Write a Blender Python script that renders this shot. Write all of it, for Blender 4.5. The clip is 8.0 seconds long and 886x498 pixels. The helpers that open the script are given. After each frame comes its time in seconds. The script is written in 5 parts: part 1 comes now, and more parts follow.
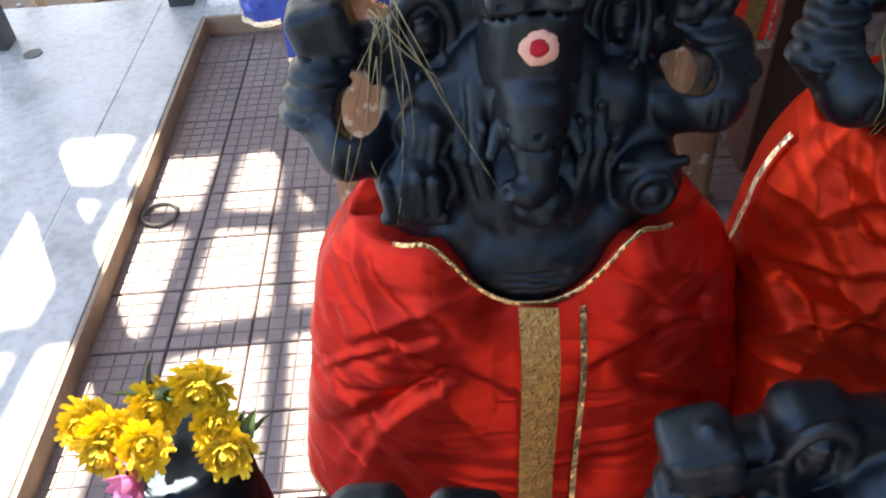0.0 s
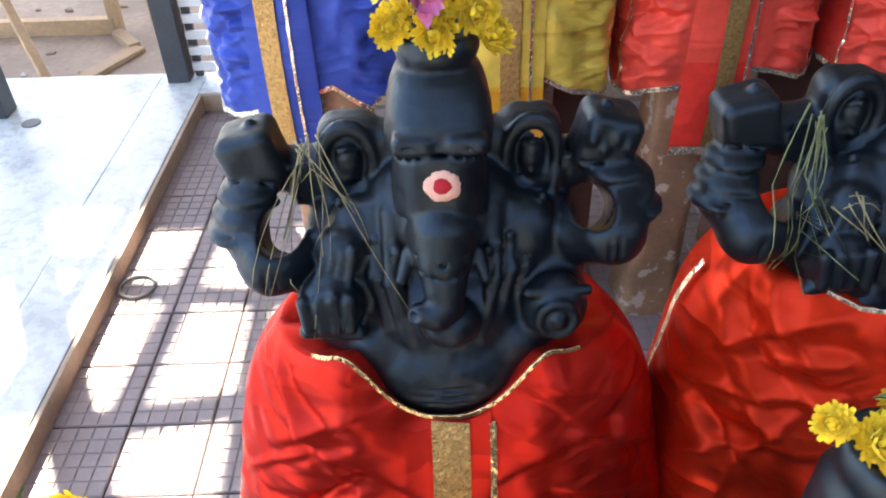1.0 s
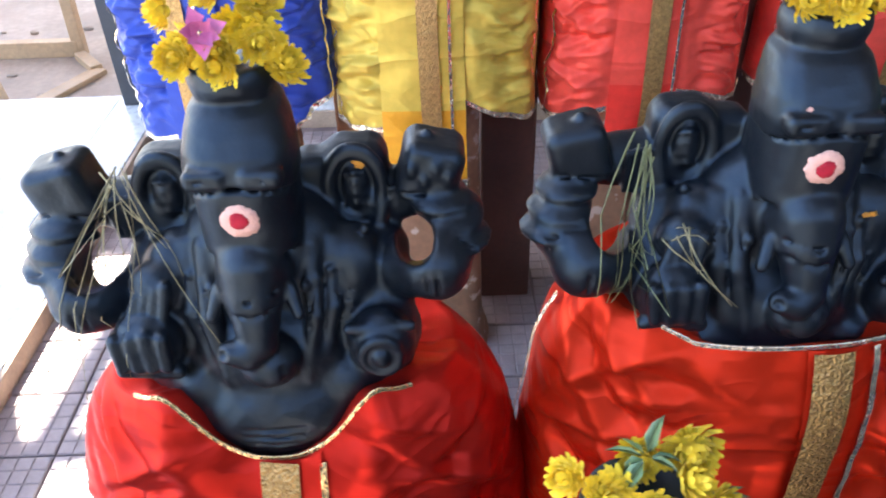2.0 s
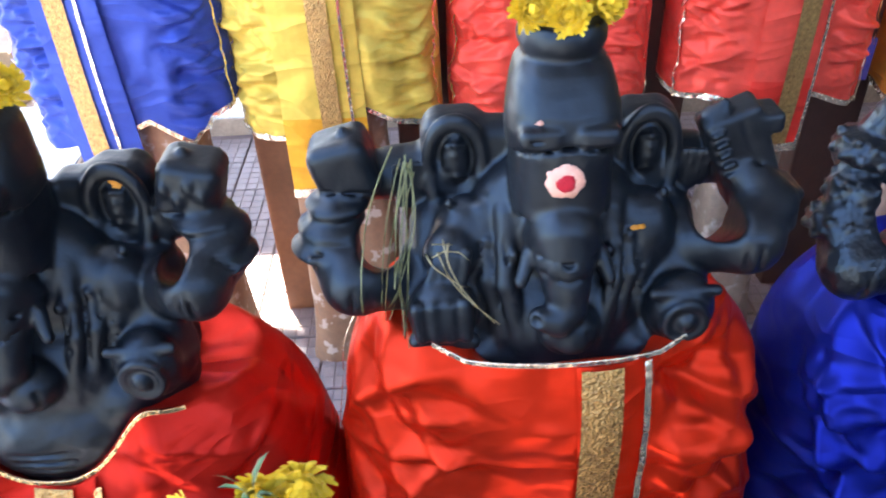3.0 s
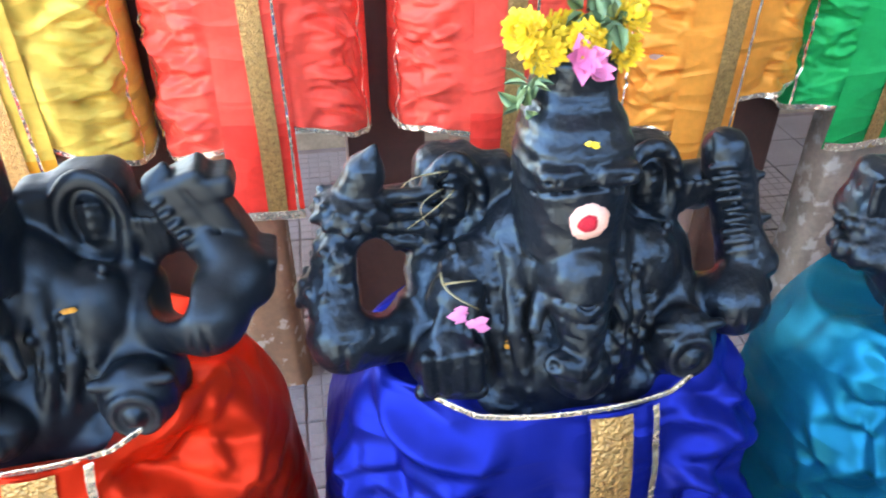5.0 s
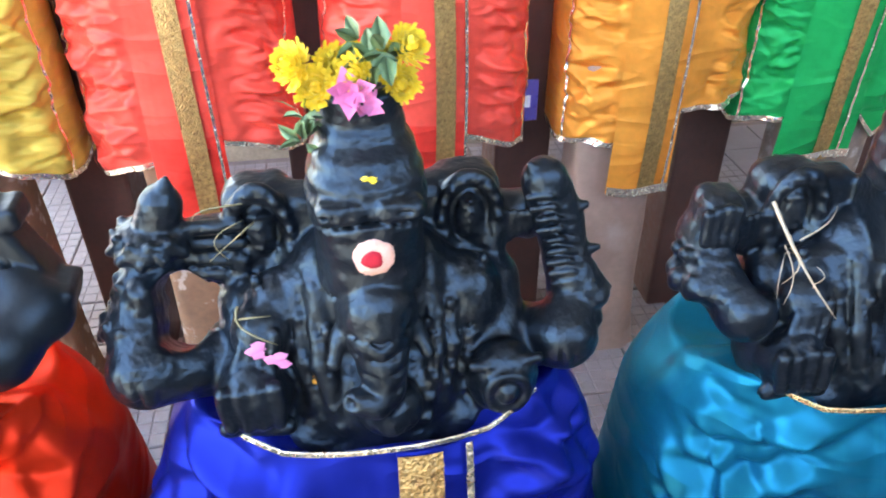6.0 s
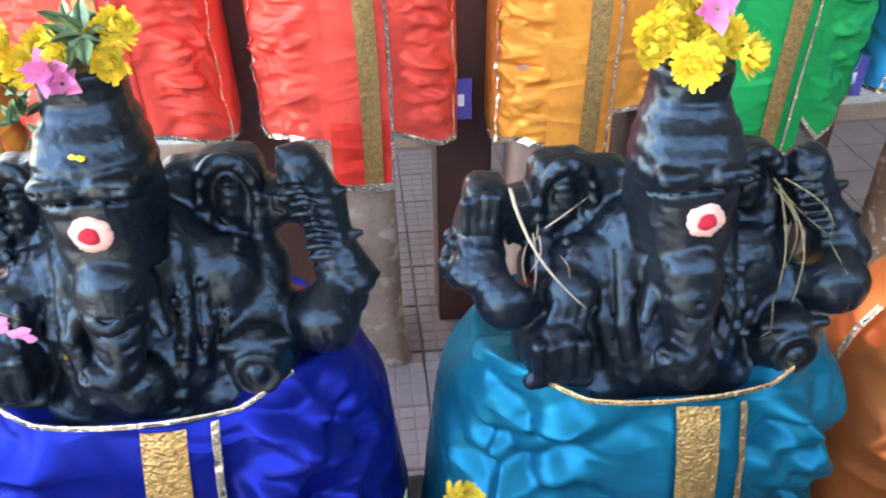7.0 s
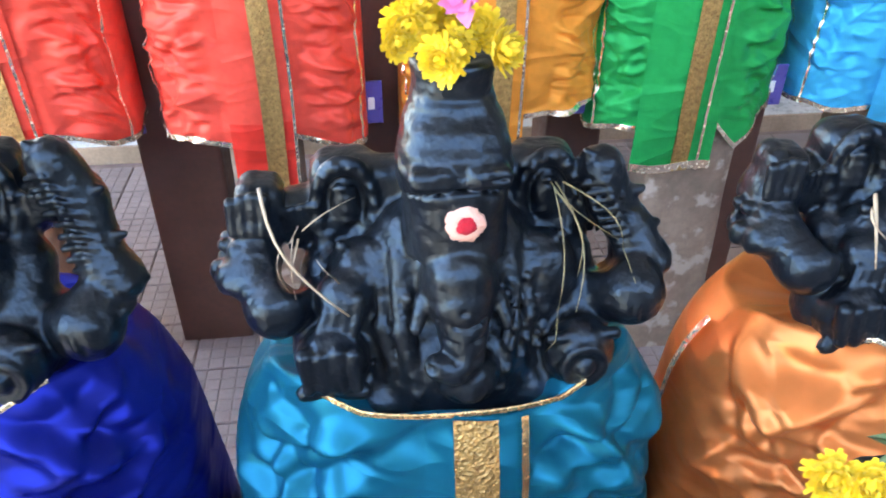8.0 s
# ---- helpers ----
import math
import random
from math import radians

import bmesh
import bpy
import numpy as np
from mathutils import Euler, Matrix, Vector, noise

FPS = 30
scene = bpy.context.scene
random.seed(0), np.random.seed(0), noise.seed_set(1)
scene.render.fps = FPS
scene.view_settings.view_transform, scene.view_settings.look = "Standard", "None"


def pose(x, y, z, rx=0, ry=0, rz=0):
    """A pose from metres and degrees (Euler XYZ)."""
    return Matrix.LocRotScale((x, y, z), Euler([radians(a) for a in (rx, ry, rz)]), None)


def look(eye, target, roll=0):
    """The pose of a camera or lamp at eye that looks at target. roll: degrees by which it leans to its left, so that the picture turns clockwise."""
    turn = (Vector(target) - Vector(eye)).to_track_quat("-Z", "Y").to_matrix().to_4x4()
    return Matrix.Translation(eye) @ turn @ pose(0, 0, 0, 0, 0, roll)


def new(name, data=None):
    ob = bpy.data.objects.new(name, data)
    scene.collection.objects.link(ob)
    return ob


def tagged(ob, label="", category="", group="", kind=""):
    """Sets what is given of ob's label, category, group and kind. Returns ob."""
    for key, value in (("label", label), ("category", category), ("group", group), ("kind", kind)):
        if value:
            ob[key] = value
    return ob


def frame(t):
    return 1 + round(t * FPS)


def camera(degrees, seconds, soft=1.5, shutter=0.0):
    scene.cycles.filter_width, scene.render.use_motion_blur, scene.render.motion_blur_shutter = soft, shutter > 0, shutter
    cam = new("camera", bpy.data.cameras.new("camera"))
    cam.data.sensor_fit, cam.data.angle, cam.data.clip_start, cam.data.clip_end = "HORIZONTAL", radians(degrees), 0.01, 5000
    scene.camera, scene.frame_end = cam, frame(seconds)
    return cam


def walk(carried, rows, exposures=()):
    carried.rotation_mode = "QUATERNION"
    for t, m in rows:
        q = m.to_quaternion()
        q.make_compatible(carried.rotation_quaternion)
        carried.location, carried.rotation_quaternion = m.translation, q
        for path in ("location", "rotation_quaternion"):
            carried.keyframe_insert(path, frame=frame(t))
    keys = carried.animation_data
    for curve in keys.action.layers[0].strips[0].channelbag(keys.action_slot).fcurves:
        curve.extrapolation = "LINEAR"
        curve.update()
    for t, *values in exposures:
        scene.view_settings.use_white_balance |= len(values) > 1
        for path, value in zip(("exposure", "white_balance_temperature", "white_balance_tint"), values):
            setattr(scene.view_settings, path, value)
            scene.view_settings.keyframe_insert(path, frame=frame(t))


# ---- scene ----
cam = camera(60.0, 8.0, soft=1.9, shutter=0.2)
PATH = [
    (0, (0.278, 0.22, 1.753), (0.269, 1.684, 0.39), -4.3),
    (0.5, (0.315, 0.222, 1.808), (0.348, 1.757, 0.526), -2.9),
    (1, (0.377, 0.22, 1.821), (0.378, 1.799, 0.594), -1.8),
    (1.2, (0.409, 0.225, 1.822), (0.408, 1.822, 0.618), -1.2),
    (2.3, (0.647, 0.255, 1.811), (0.663, 1.863, 0.621), -2.0),
    (2.5, (0.7, 0.258, 1.812), (0.716, 1.859, 0.614), -2.0),
    (3, (0.833, 0.267, 1.809), (0.839, 1.876, 0.62), -2.9),
    (3.5, (0.951, 0.278, 1.811), (1.052, 1.906, 0.654), -2.7),
    (4, (1.04, 0.297, 1.811), (1.234, 1.94, 0.688), -2.7),
    (4.5, (1.167, 0.322, 1.797), (1.353, 1.958, 0.661), -2.3),
    (5, (1.291, 0.332, 1.793), (1.575, 1.94, 0.639), 0.3),
    (5.2, (1.332, 0.335, 1.799), (1.628, 1.945, 0.65), 1.3),
    (6.3, (1.581, 0.325, 1.807), (1.788, 1.949, 0.658), -1.9),
    (6.5, (1.641, 0.313, 1.801), (1.794, 1.948, 0.659), -1.9),
    (7, (1.789, 0.272, 1.792), (1.956, 1.908, 0.655), -0.9),
    (7.5, (1.906, 0.259, 1.781), (2.121, 1.901, 0.658), -0.2),
    (8, (2.019, 0.28, 1.764), (2.213, 1.924, 0.642), 0.2),
]
walk(cam, [(t, look(eye, target, roll)) for t, eye, target, roll in PATH],
     exposures=((0.0, 2.05, 7600, 12), (0.5, 2.3, 7650, 12), (1.0, 2.65, 7450, 12), (2.5, 3.22, 6800, 15), (3.0, 3.45, 7000, 15), (3.5, 3.74, 7000, 13), (4.0, 3.74, 6950, 12), (4.5, 3.95, 7200, 9), (5.0, 4.22, 7250, 8), (6.5, 4.20, 7300, 8), (8.0, 4.22, 7500, 10)))

# ---- light ----
SUN_ELEV, SUN_AZ = 52.0, 118.0     # degrees up; the side it comes from, counter-clockwise from +x
world = bpy.data.worlds.new("sky")
scene.world = world
world.use_nodes = True
wn = world.node_tree.nodes
sky = wn.new("ShaderNodeTexSky")
sky.sky_type, sky.sun_disc = "NISHITA", False
sky.sun_elevation, sky.sun_rotation = radians(SUN_ELEV), radians(90 - SUN_AZ)
wn["Background"].inputs["Strength"].default_value = 0.15
world.node_tree.links.new(sky.outputs["Color"], wn["Background"].inputs["Color"])
sun_data = bpy.data.lights.new("sun", "SUN")
sun_data.energy, sun_data.angle, sun_data.color = 4.5, radians(0.6), (1.0, 0.94, 0.85)
sun = new("sun", sun_data)
_e, _a = radians(SUN_ELEV), radians(SUN_AZ)
sun.matrix_world = look((6 * math.cos(_e) * math.cos(_a), 6 * math.cos(_e) * math.sin(_a), 6 * math.sin(_e)), (0, 0, 0))


# ---- materials ----
def mat(name, colour, rough=0.5, metal=0.0, spec=0.5, vary=0.12, scale=8.0, fine=60.0, bump=0.15, bump_scale=120.0,
        stain=None, stain_scale=3.0, stain_lo=0.5, stain_hi=0.65, rough_vary=0.12, sheen=0.0, per_object=0.0, weave=0.0, weave_depth=0.7, tint=None):
    """A surface of one base colour with two scales of variation, optional stains and a fine relief."""
    m = bpy.data.materials.new(name)
    m.use_nodes = True
    nt = m.node_tree
    n, l = nt.nodes, nt.links
    p = n["Principled BSDF"]
    tc = n.new("ShaderNodeTexCoord")

    def tex(s, detail=4.0):
        t = n.new("ShaderNodeTexNoise")
        t.inputs["Scale"].default_value, t.inputs["Detail"].default_value = s, detail
        l.new(tc.outputs["Object"], t.inputs["Vector"])
        return t

    def ramp(src, lo, hi, a, b):
        r = n.new("ShaderNodeMapRange")
        r.inputs["From Min"].default_value, r.inputs["From Max"].default_value = lo, hi
        r.inputs["To Min"].default_value, r.inputs["To Max"].default_value = a, b
        l.new(src, r.inputs["Value"])
        return r.outputs["Result"]

    big, small = tex(scale), tex(fine)
    mult = n.new("ShaderNodeMath")
    mult.operation = "MULTIPLY"
    l.new(ramp(big.outputs["Fac"], 0.3, 0.7, 1 - vary, 1 + vary), mult.inputs[0])
    l.new(ramp(small.outputs["Fac"], 0.3, 0.7, 1 - vary * 0.6, 1 + vary * 0.6), mult.inputs[1])
    value = mult.outputs[0]
    if per_object:
        info = n.new("ShaderNodeObjectInfo")
        m2 = n.new("ShaderNodeMath")
        m2.operation = "MULTIPLY"
        l.new(value, m2.inputs[0])
        l.new(ramp(info.outputs["Random"], 0, 1, 1 - per_object, 1 + per_object), m2.inputs[1])
        value = m2.outputs[0]
    sc = n.new("ShaderNodeVectorMath")
    sc.operation = "SCALE"
    sc.inputs[0].default_value = colour
    l.new(value, sc.inputs["Scale"])
    colour_out = sc.outputs["Vector"]
    if stain:
        st = tex(stain_scale, 8.0)
        mix = n.new("ShaderNodeMix")
        mix.data_type = "RGBA"
        l.new(ramp(st.outputs["Fac"], stain_lo, stain_hi, 0, 1), mix.inputs["Factor"])
        l.new(colour_out, mix.inputs["A"])
        mix.inputs["B"].default_value = (*stain, 1)
        colour_out = mix.outputs["Result"]
    l.new(colour_out, p.inputs["Base Color"])
    l.new(ramp(small.outputs["Fac"], 0.3, 0.7, max(0.02, rough - rough_vary), min(1, rough + rough_vary)), p.inputs["Roughness"])
    p.inputs["Metallic"].default_value = metal
    p.inputs["Specular IOR Level"].default_value = spec
    if tint:
        p.inputs["Specular Tint"].default_value = (*tint, 1)
    if sheen:
        p.inputs["Sheen Weight"].default_value = sheen
        p.inputs["Sheen Roughness"].default_value = 0.4
    if bump:
        bt = tex(bump_scale, 2.0)
        b = n.new("ShaderNodeBump")
        b.inputs["Strength"].default_value, b.inputs["Distance"].default_value = bump, 0.004
        l.new(bt.outputs["Fac"], b.inputs["Height"])
        last = b
        if weave:
            w = n.new("ShaderNodeTexVoronoi")
            w.inputs["Scale"].default_value = weave
            l.new(tc.outputs["Object"], w.inputs["Vector"])
            b2 = n.new("ShaderNodeBump")
            b2.inputs["Strength"].default_value, b2.inputs["Distance"].default_value = weave_depth, 0.002
            l.new(w.outputs["Distance"], b2.inputs["Height"])
            l.new(b.outputs["Normal"], b2.inputs["Normal"])
            last = b2
        l.new(last.outputs["Normal"], p.inputs["Normal"])
    return m


def silk(name, colour, metal=0.55, wrinkle=0.46, size=10.0):
    """Satin: a coloured sheen and fine pulled wrinkles."""
    m = mat(name, colour, rough=0.37, metal=metal, spec=0.28, vary=0.10, scale=5.0, fine=40.0, bump=0.0, rough_vary=0.05, tint=tuple(0.35 + 0.65 * min(1.0, q / max(colour)) for q in colour))
    n, l = m.node_tree.nodes, m.node_tree.links
    tc = n.new("ShaderNodeTexCoord")
    last = None
    for k, (scale, depth) in enumerate(((size, 0.014), (size * 2.3, 0.0030))):
        t = n.new("ShaderNodeTexNoise")
        t.inputs["Scale"].default_value, t.inputs["Detail"].default_value, t.inputs["Distortion"].default_value = scale, 0.6, 0.8
        mp = n.new("ShaderNodeMapping")
        mp.inputs["Scale"].default_value, mp.inputs["Rotation"].default_value = (0.38, 0.38, 1.0), (0, 0.5 - 0.9 * k, 0)
        l.new(tc.outputs["Object"], mp.inputs["Vector"])
        l.new(mp.outputs["Vector"], t.inputs["Vector"])
        fold = n.new("ShaderNodeMath")       # ridges where the noise crosses its middle
        fold.operation = "SUBTRACT"
        fold.inputs[1].default_value = 0.5
        l.new(t.outputs["Fac"], fold.inputs[0])
        ridge = n.new("ShaderNodeMath")
        ridge.operation = "SMOOTH_MAX"
        ridge.inputs[2].default_value = 0.035
        neg = n.new("ShaderNodeMath")
        neg.operation = "MULTIPLY"
        neg.inputs[1].default_value = -0.6
        l.new(fold.outputs[0], neg.inputs[0])
        l.new(fold.outputs[0], ridge.inputs[0])
        l.new(neg.outputs[0], ridge.inputs[1])
        b = n.new("ShaderNodeBump")
        b.inputs["Strength"].default_value, b.inputs["Distance"].default_value = wrinkle, depth * 6
        b.invert = True
        l.new(ridge.outputs[0], b.inputs["Height"])
        if last:
            l.new(last.outputs["Normal"], b.inputs["Normal"])
        last = b
    l.new(last.outputs["Normal"], n["Principled BSDF"].inputs["Normal"])
    return m


# blue sky sheen on both stones is put into their base colour and tint
STONE = mat("oiled_black_stone", (0.0042, 0.0056, 0.0088), rough=0.43, spec=0.62, vary=0.2, scale=14, fine=130, bump=0.22, bump_scale=70, tint=(0.52, 0.76, 1.0),
            stain=(0.011, 0.012, 0.014), stain_scale=9, stain_lo=0.45, stain_hi=0.8, rough_vary=0.04)
CRUSTED = mat("crusted_black_stone", (0.0042, 0.0056, 0.0088), rough=0.34, spec=0.62, vary=0.2, scale=14, fine=130, bump=0.75, bump_scale=60, tint=(0.52, 0.76, 1.0),
              stain=(0.011, 0.012, 0.014), stain_scale=9, stain_lo=0.45, stain_hi=0.8, rough_vary=0.06, weave=170.0, weave_depth=0.05)
SILK_RED = silk("red_silk", (0.52, 0.022, 0.014))
SILK_ORANGE_RED = silk("orange_red_silk", (0.68, 0.035, 0.012))
SILK_CORAL = silk("coral_red_silk", (0.92, 0.100, 0.070), 0.18)
SILK_BLUE = silk("royal_blue_silk", (0.008, 0.020, 0.28))
SILK_VIOLET = silk("violet_blue_silk", (0.040, 0.078, 0.37), 0.18)
SILK_YELLOW = silk("yellow_silk", (0.64, 0.47, 0.09), 0.18)
SILK_AMBER = silk("amber_silk", (0.72, 0.35, 0.035), 0.18)
SILK_ORANGE = silk("orange_silk", (0.86, 0.33, 0.055), 0.18)
SILK_COPPER = silk("copper_orange_silk", (0.70, 0.23, 0.075))
SILK_GREEN = silk("green_silk", (0.008, 0.36, 0.09), 0.18)
SILK_TEAL = silk("teal_silk", (0.002, 0.165, 0.275), 0.5)
SILK_SCARLET = silk("scarlet_silk", (0.85, 0.055, 0.040), 0.18)
SILK_SKY = silk("sky_blue_silk", (0.03, 0.42, 0.74), 0.18)
GOLD = mat("gold_brocade", (0.50, 0.315, 0.115), rough=0.36, metal=0.7, vary=0.22, scale=90, fine=420, bump=0.7, bump_scale=180, weave=260.0, weave_depth=0.8,
           stain=(0.36, 0.21, 0.08), stain_scale=110, stain_lo=0.5, stain_hi=0.66)
SILVER = mat("tinsel_edging", (0.88, 0.76, 0.58), rough=0.2, metal=0.8, vary=0.35, scale=35, fine=120, bump=1.0, bump_scale=70)
TINSEL = mat("gold_tinsel", (0.86, 0.60, 0.30), rough=0.2, metal=0.8, vary=0.35, scale=35, fine=120, bump=1.0, bump_scale=70)
PILLAR = mat("brown_painted_pillar", (0.31, 0.165, 0.095), rough=0.6, vary=0.25, scale=5, fine=45, bump=0.5, bump_scale=30,
             stain=(0.52, 0.40, 0.33), stain_scale=20, stain_lo=0.57, stain_hi=0.62, per_object=0.12)
BROWN = mat("brown_painted_post", (0.27, 0.13, 0.07), rough=0.55, vary=0.2, scale=4, fine=45, bump=0.3, bump_scale=30)
PILLAR_GREY = mat("weathered_grey_pillar", (0.27, 0.20, 0.155), rough=0.7, vary=0.25, scale=6, fine=50, bump=0.5, bump_scale=30,
                  stain=(0.45, 0.38, 0.33), stain_scale=16, stain_lo=0.54, stain_hi=0.62)
PILLAR_TAN = mat("smooth_tan_pillar", (0.36, 0.235, 0.185), rough=0.6, vary=0.15, scale=4, fine=45, bump=0.25, bump_scale=30,
                 stain=(0.44, 0.33, 0.28), stain_scale=7, stain_lo=0.55, stain_hi=0.72)
TILE = mat("chequered_cement_tile", (0.30, 0.25, 0.25), rough=0.45, vary=0.14, scale=4, fine=50, bump=0.2, bump_scale=90,
           stain=(0.25, 0.205, 0.205), stain_scale=5, stain_lo=0.5, stain_hi=0.75, per_object=0.08)
GROOVE = mat("dirt_in_tile_grooves", (0.27, 0.22, 0.22), rough=0.7, vary=0.2, scale=6, fine=60)
GROUT = mat("tile_bed", (0.25, 0.19, 0.18), rough=0.8, vary=0.2)
SLAB = mat("polished_pale_slab", (0.68, 0.72, 0.73), rough=0.3, vary=0.10, scale=2.5, fine=30, bump=0.05, bump_scale=40,
           stain=(0.46, 0.50, 0.50), stain_scale=4, stain_lo=0.5, stain_hi=0.72)
EDGE = mat("ochre_ledge_face", (0.44, 0.33, 0.24), rough=0.6, vary=0.2, scale=6, fine=60, bump=0.2)
EARTH = mat("bare_cement_ground", (0.36, 0.28, 0.22), rough=0.9, vary=0.25, scale=1.5, fine=25, bump=0.6, bump_scale=30,
            stain=(0.30, 0.22, 0.17), stain_scale=2, stain_lo=0.5, stain_hi=0.7)
STEEL = mat("dark_grey_painted_steel", (0.045, 0.05, 0.06), rough=0.45, vary=0.15, bump=0.08)
TIMBER = mat("raw_timber", (0.46, 0.30, 0.17), rough=0.65, vary=0.2, scale=3, fine=40, bump=0.2)
DARK_WOOD = mat("dark_brown_post", (0.105, 0.046, 0.034), rough=0.55, vary=0.25, scale=5, fine=45, bump=0.3, bump_scale=40)
PLASTER = mat("grey_plaster", (0.22, 0.20, 0.18), rough=0.85, vary=0.15, scale=1.2, fine=30, bump=0.3, bump_scale=40)
WHITE = mat("white_paint", (0.78, 0.79, 0.8), rough=0.5, vary=0.06, bump=0.05)
PLATE = mat("blue_enamel_plate", (0.10, 0.085, 0.34), rough=0.35, vary=0.1, bump=0.03)
ROOFING = mat("shade_roof_sheet", (0.35, 0.36, 0.38), rough=0.5, vary=0.15, bump=0.1)
PETAL_Y = mat("yellow_petals", (0.82, 0.62, 0.045), rough=0.6, vary=0.18, scale=40, fine=200, bump=0.05, sheen=0.1, per_object=0.08)
PETAL_P = mat("pink_petals", (0.75, 0.24, 0.48), rough=0.55, vary=0.15, scale=40, fine=200, bump=0.05)
LEAF = mat("green_leaves", (0.12, 0.21, 0.10), rough=0.5, vary=0.25, scale=30, fine=150, bump=0.1)
STRAW = mat("dry_grass", (0.30, 0.27, 0.15), rough=0.6, vary=0.3, scale=30, fine=200, bump=0.05)
GRASS = mat("fading_green_grass", (0.20, 0.23, 0.11), rough=0.55, vary=0.3, scale=30, fine=200, bump=0.05)
TWIG = mat("pale_twig", (0.46, 0.38, 0.28), rough=0.7, vary=0.2, scale=30, fine=200, bump=0.1)
PETAL_O = mat("withered_orange_petals", (0.50, 0.24, 0.03), rough=0.7, vary=0.2, scale=60, fine=200, bump=0.1)
PASTE = mat("pale_paste", (0.74, 0.44, 0.37), rough=0.8, vary=0.08, scale=60, fine=300, bump=0.3, bump_scale=300)
KUMKUM = mat("red_powder", (0.42, 0.010, 0.03), rough=0.85, vary=0.15, scale=80, fine=300, bump=0.3, bump_scale=300)


# ---- building helpers ----
def mesh_of(name, bm, material, smooth=True):
    me = bpy.data.meshes.new(name)
    bm.to_mesh(me)
    bm.free()
    me.materials.append(material)
    if smooth:
        me.shade_smooth()
    return me


def part(name, bm, material, parent=None, label="", smooth=True):
    ob = new(name, mesh_of(name, bm, material, smooth))
    if parent:
        ob.parent = parent
    if label:
        tagged(ob, label)
    return ob


def grid_mesh(name, P, material, closed_u=False, smooth=True):
    """A sheet from an array of points [rows, columns, 3]."""
    r, c = P.shape[:2]
    i = np.arange(r * c).reshape(r, c)
    j = np.roll(i, -1, 1)
    a, b = (i, j) if closed_u else (i[:, :-1], i[:, 1:])
    faces = np.stack([a[:-1], b[:-1], b[1:], a[1:]], -1).reshape(-1, 4)
    me = bpy.data.meshes.new(name)
    me.from_pydata(P.reshape(-1, 3).tolist(), [], faces.tolist())
    me.materials.append(material)
    if smooth:
        me.shade_smooth()
    return me


def box(bm, lo, hi, bevel=0.0, seg=2, m=None):
    v = [bm.verts.new((x, y, z)) for x in (lo[0], hi[0]) for y in (lo[1], hi[1]) for z in (lo[2], hi[2])]
    f = [bm.faces.new([v[k] for k in q]) for q in ((0, 1, 3, 2), (4, 6, 7, 5), (0, 4, 5, 1), (2, 3, 7, 6), (0, 2, 6, 4), (1, 5, 7, 3))]
    if bevel:
        edges = list({e for q in f for e in q.edges})
        made = bmesh.ops.bevel(bm, geom=edges, offset=bevel, segments=seg, affect="EDGES", profile=0.6)
        v = list({w for q in made["faces"] for w in q.verts} | {w for w in v if w.is_valid})
    if m is not None:
        bmesh.ops.transform(bm, matrix=m, verts=v)
    return bm


def tube(bm, pts, r0, r1=None, sides=6):
    """A tapering tube along points."""
    r1 = r0 if r1 is None else r1
    rings = []
    for k, p in enumerate(pts):
        p = Vector(p)
        d = (Vector(pts[min(k + 1, len(pts) - 1)]) - Vector(pts[max(k - 1, 0)])).normalized()
        u = d.orthogonal().normalized()
        w = d.cross(u)
        r = r0 + (r1 - r0) * k / (len(pts) - 1)
        rings.append([bm.verts.new(p + r * (math.cos(a) * u + math.sin(a) * w)) for a in (2 * math.pi * s / sides for s in range(sides))])
    for A, B in zip(rings, rings[1:]):
        # keep the ring start aligned
        k0 = min(range(sides), key=lambda q: (A[0].co - B[q].co).length)
        B[:] = B[k0:] + B[:k0]
        for s in range(sides):
            bm.faces.new((A[s], A[(s + 1) % sides], B[(s + 1) % sides], B[s]))
    bm.faces.new(rings[0][::-1])
    bm.faces.new(rings[-1])
    return bm


def value_noise(u, v, rng, n=64):
    g = rng.random((n, n))
    iu, iv = np.floor(u).astype(int), np.floor(v).astype(int)
    fu, fv = u - iu, v - iv
    fu, fv = fu * fu * (3 - 2 * fu), fv * fv * (3 - 2 * fv)
    at = lambda a, b: g[a % n, b % n]
    return (at(iu, iv) * (1 - fu) + at(iu + 1, iv) * fu) * (1 - fv) + (at(iu, iv + 1) * (1 - fu) + at(iu + 1, iv + 1) * fu) * fv


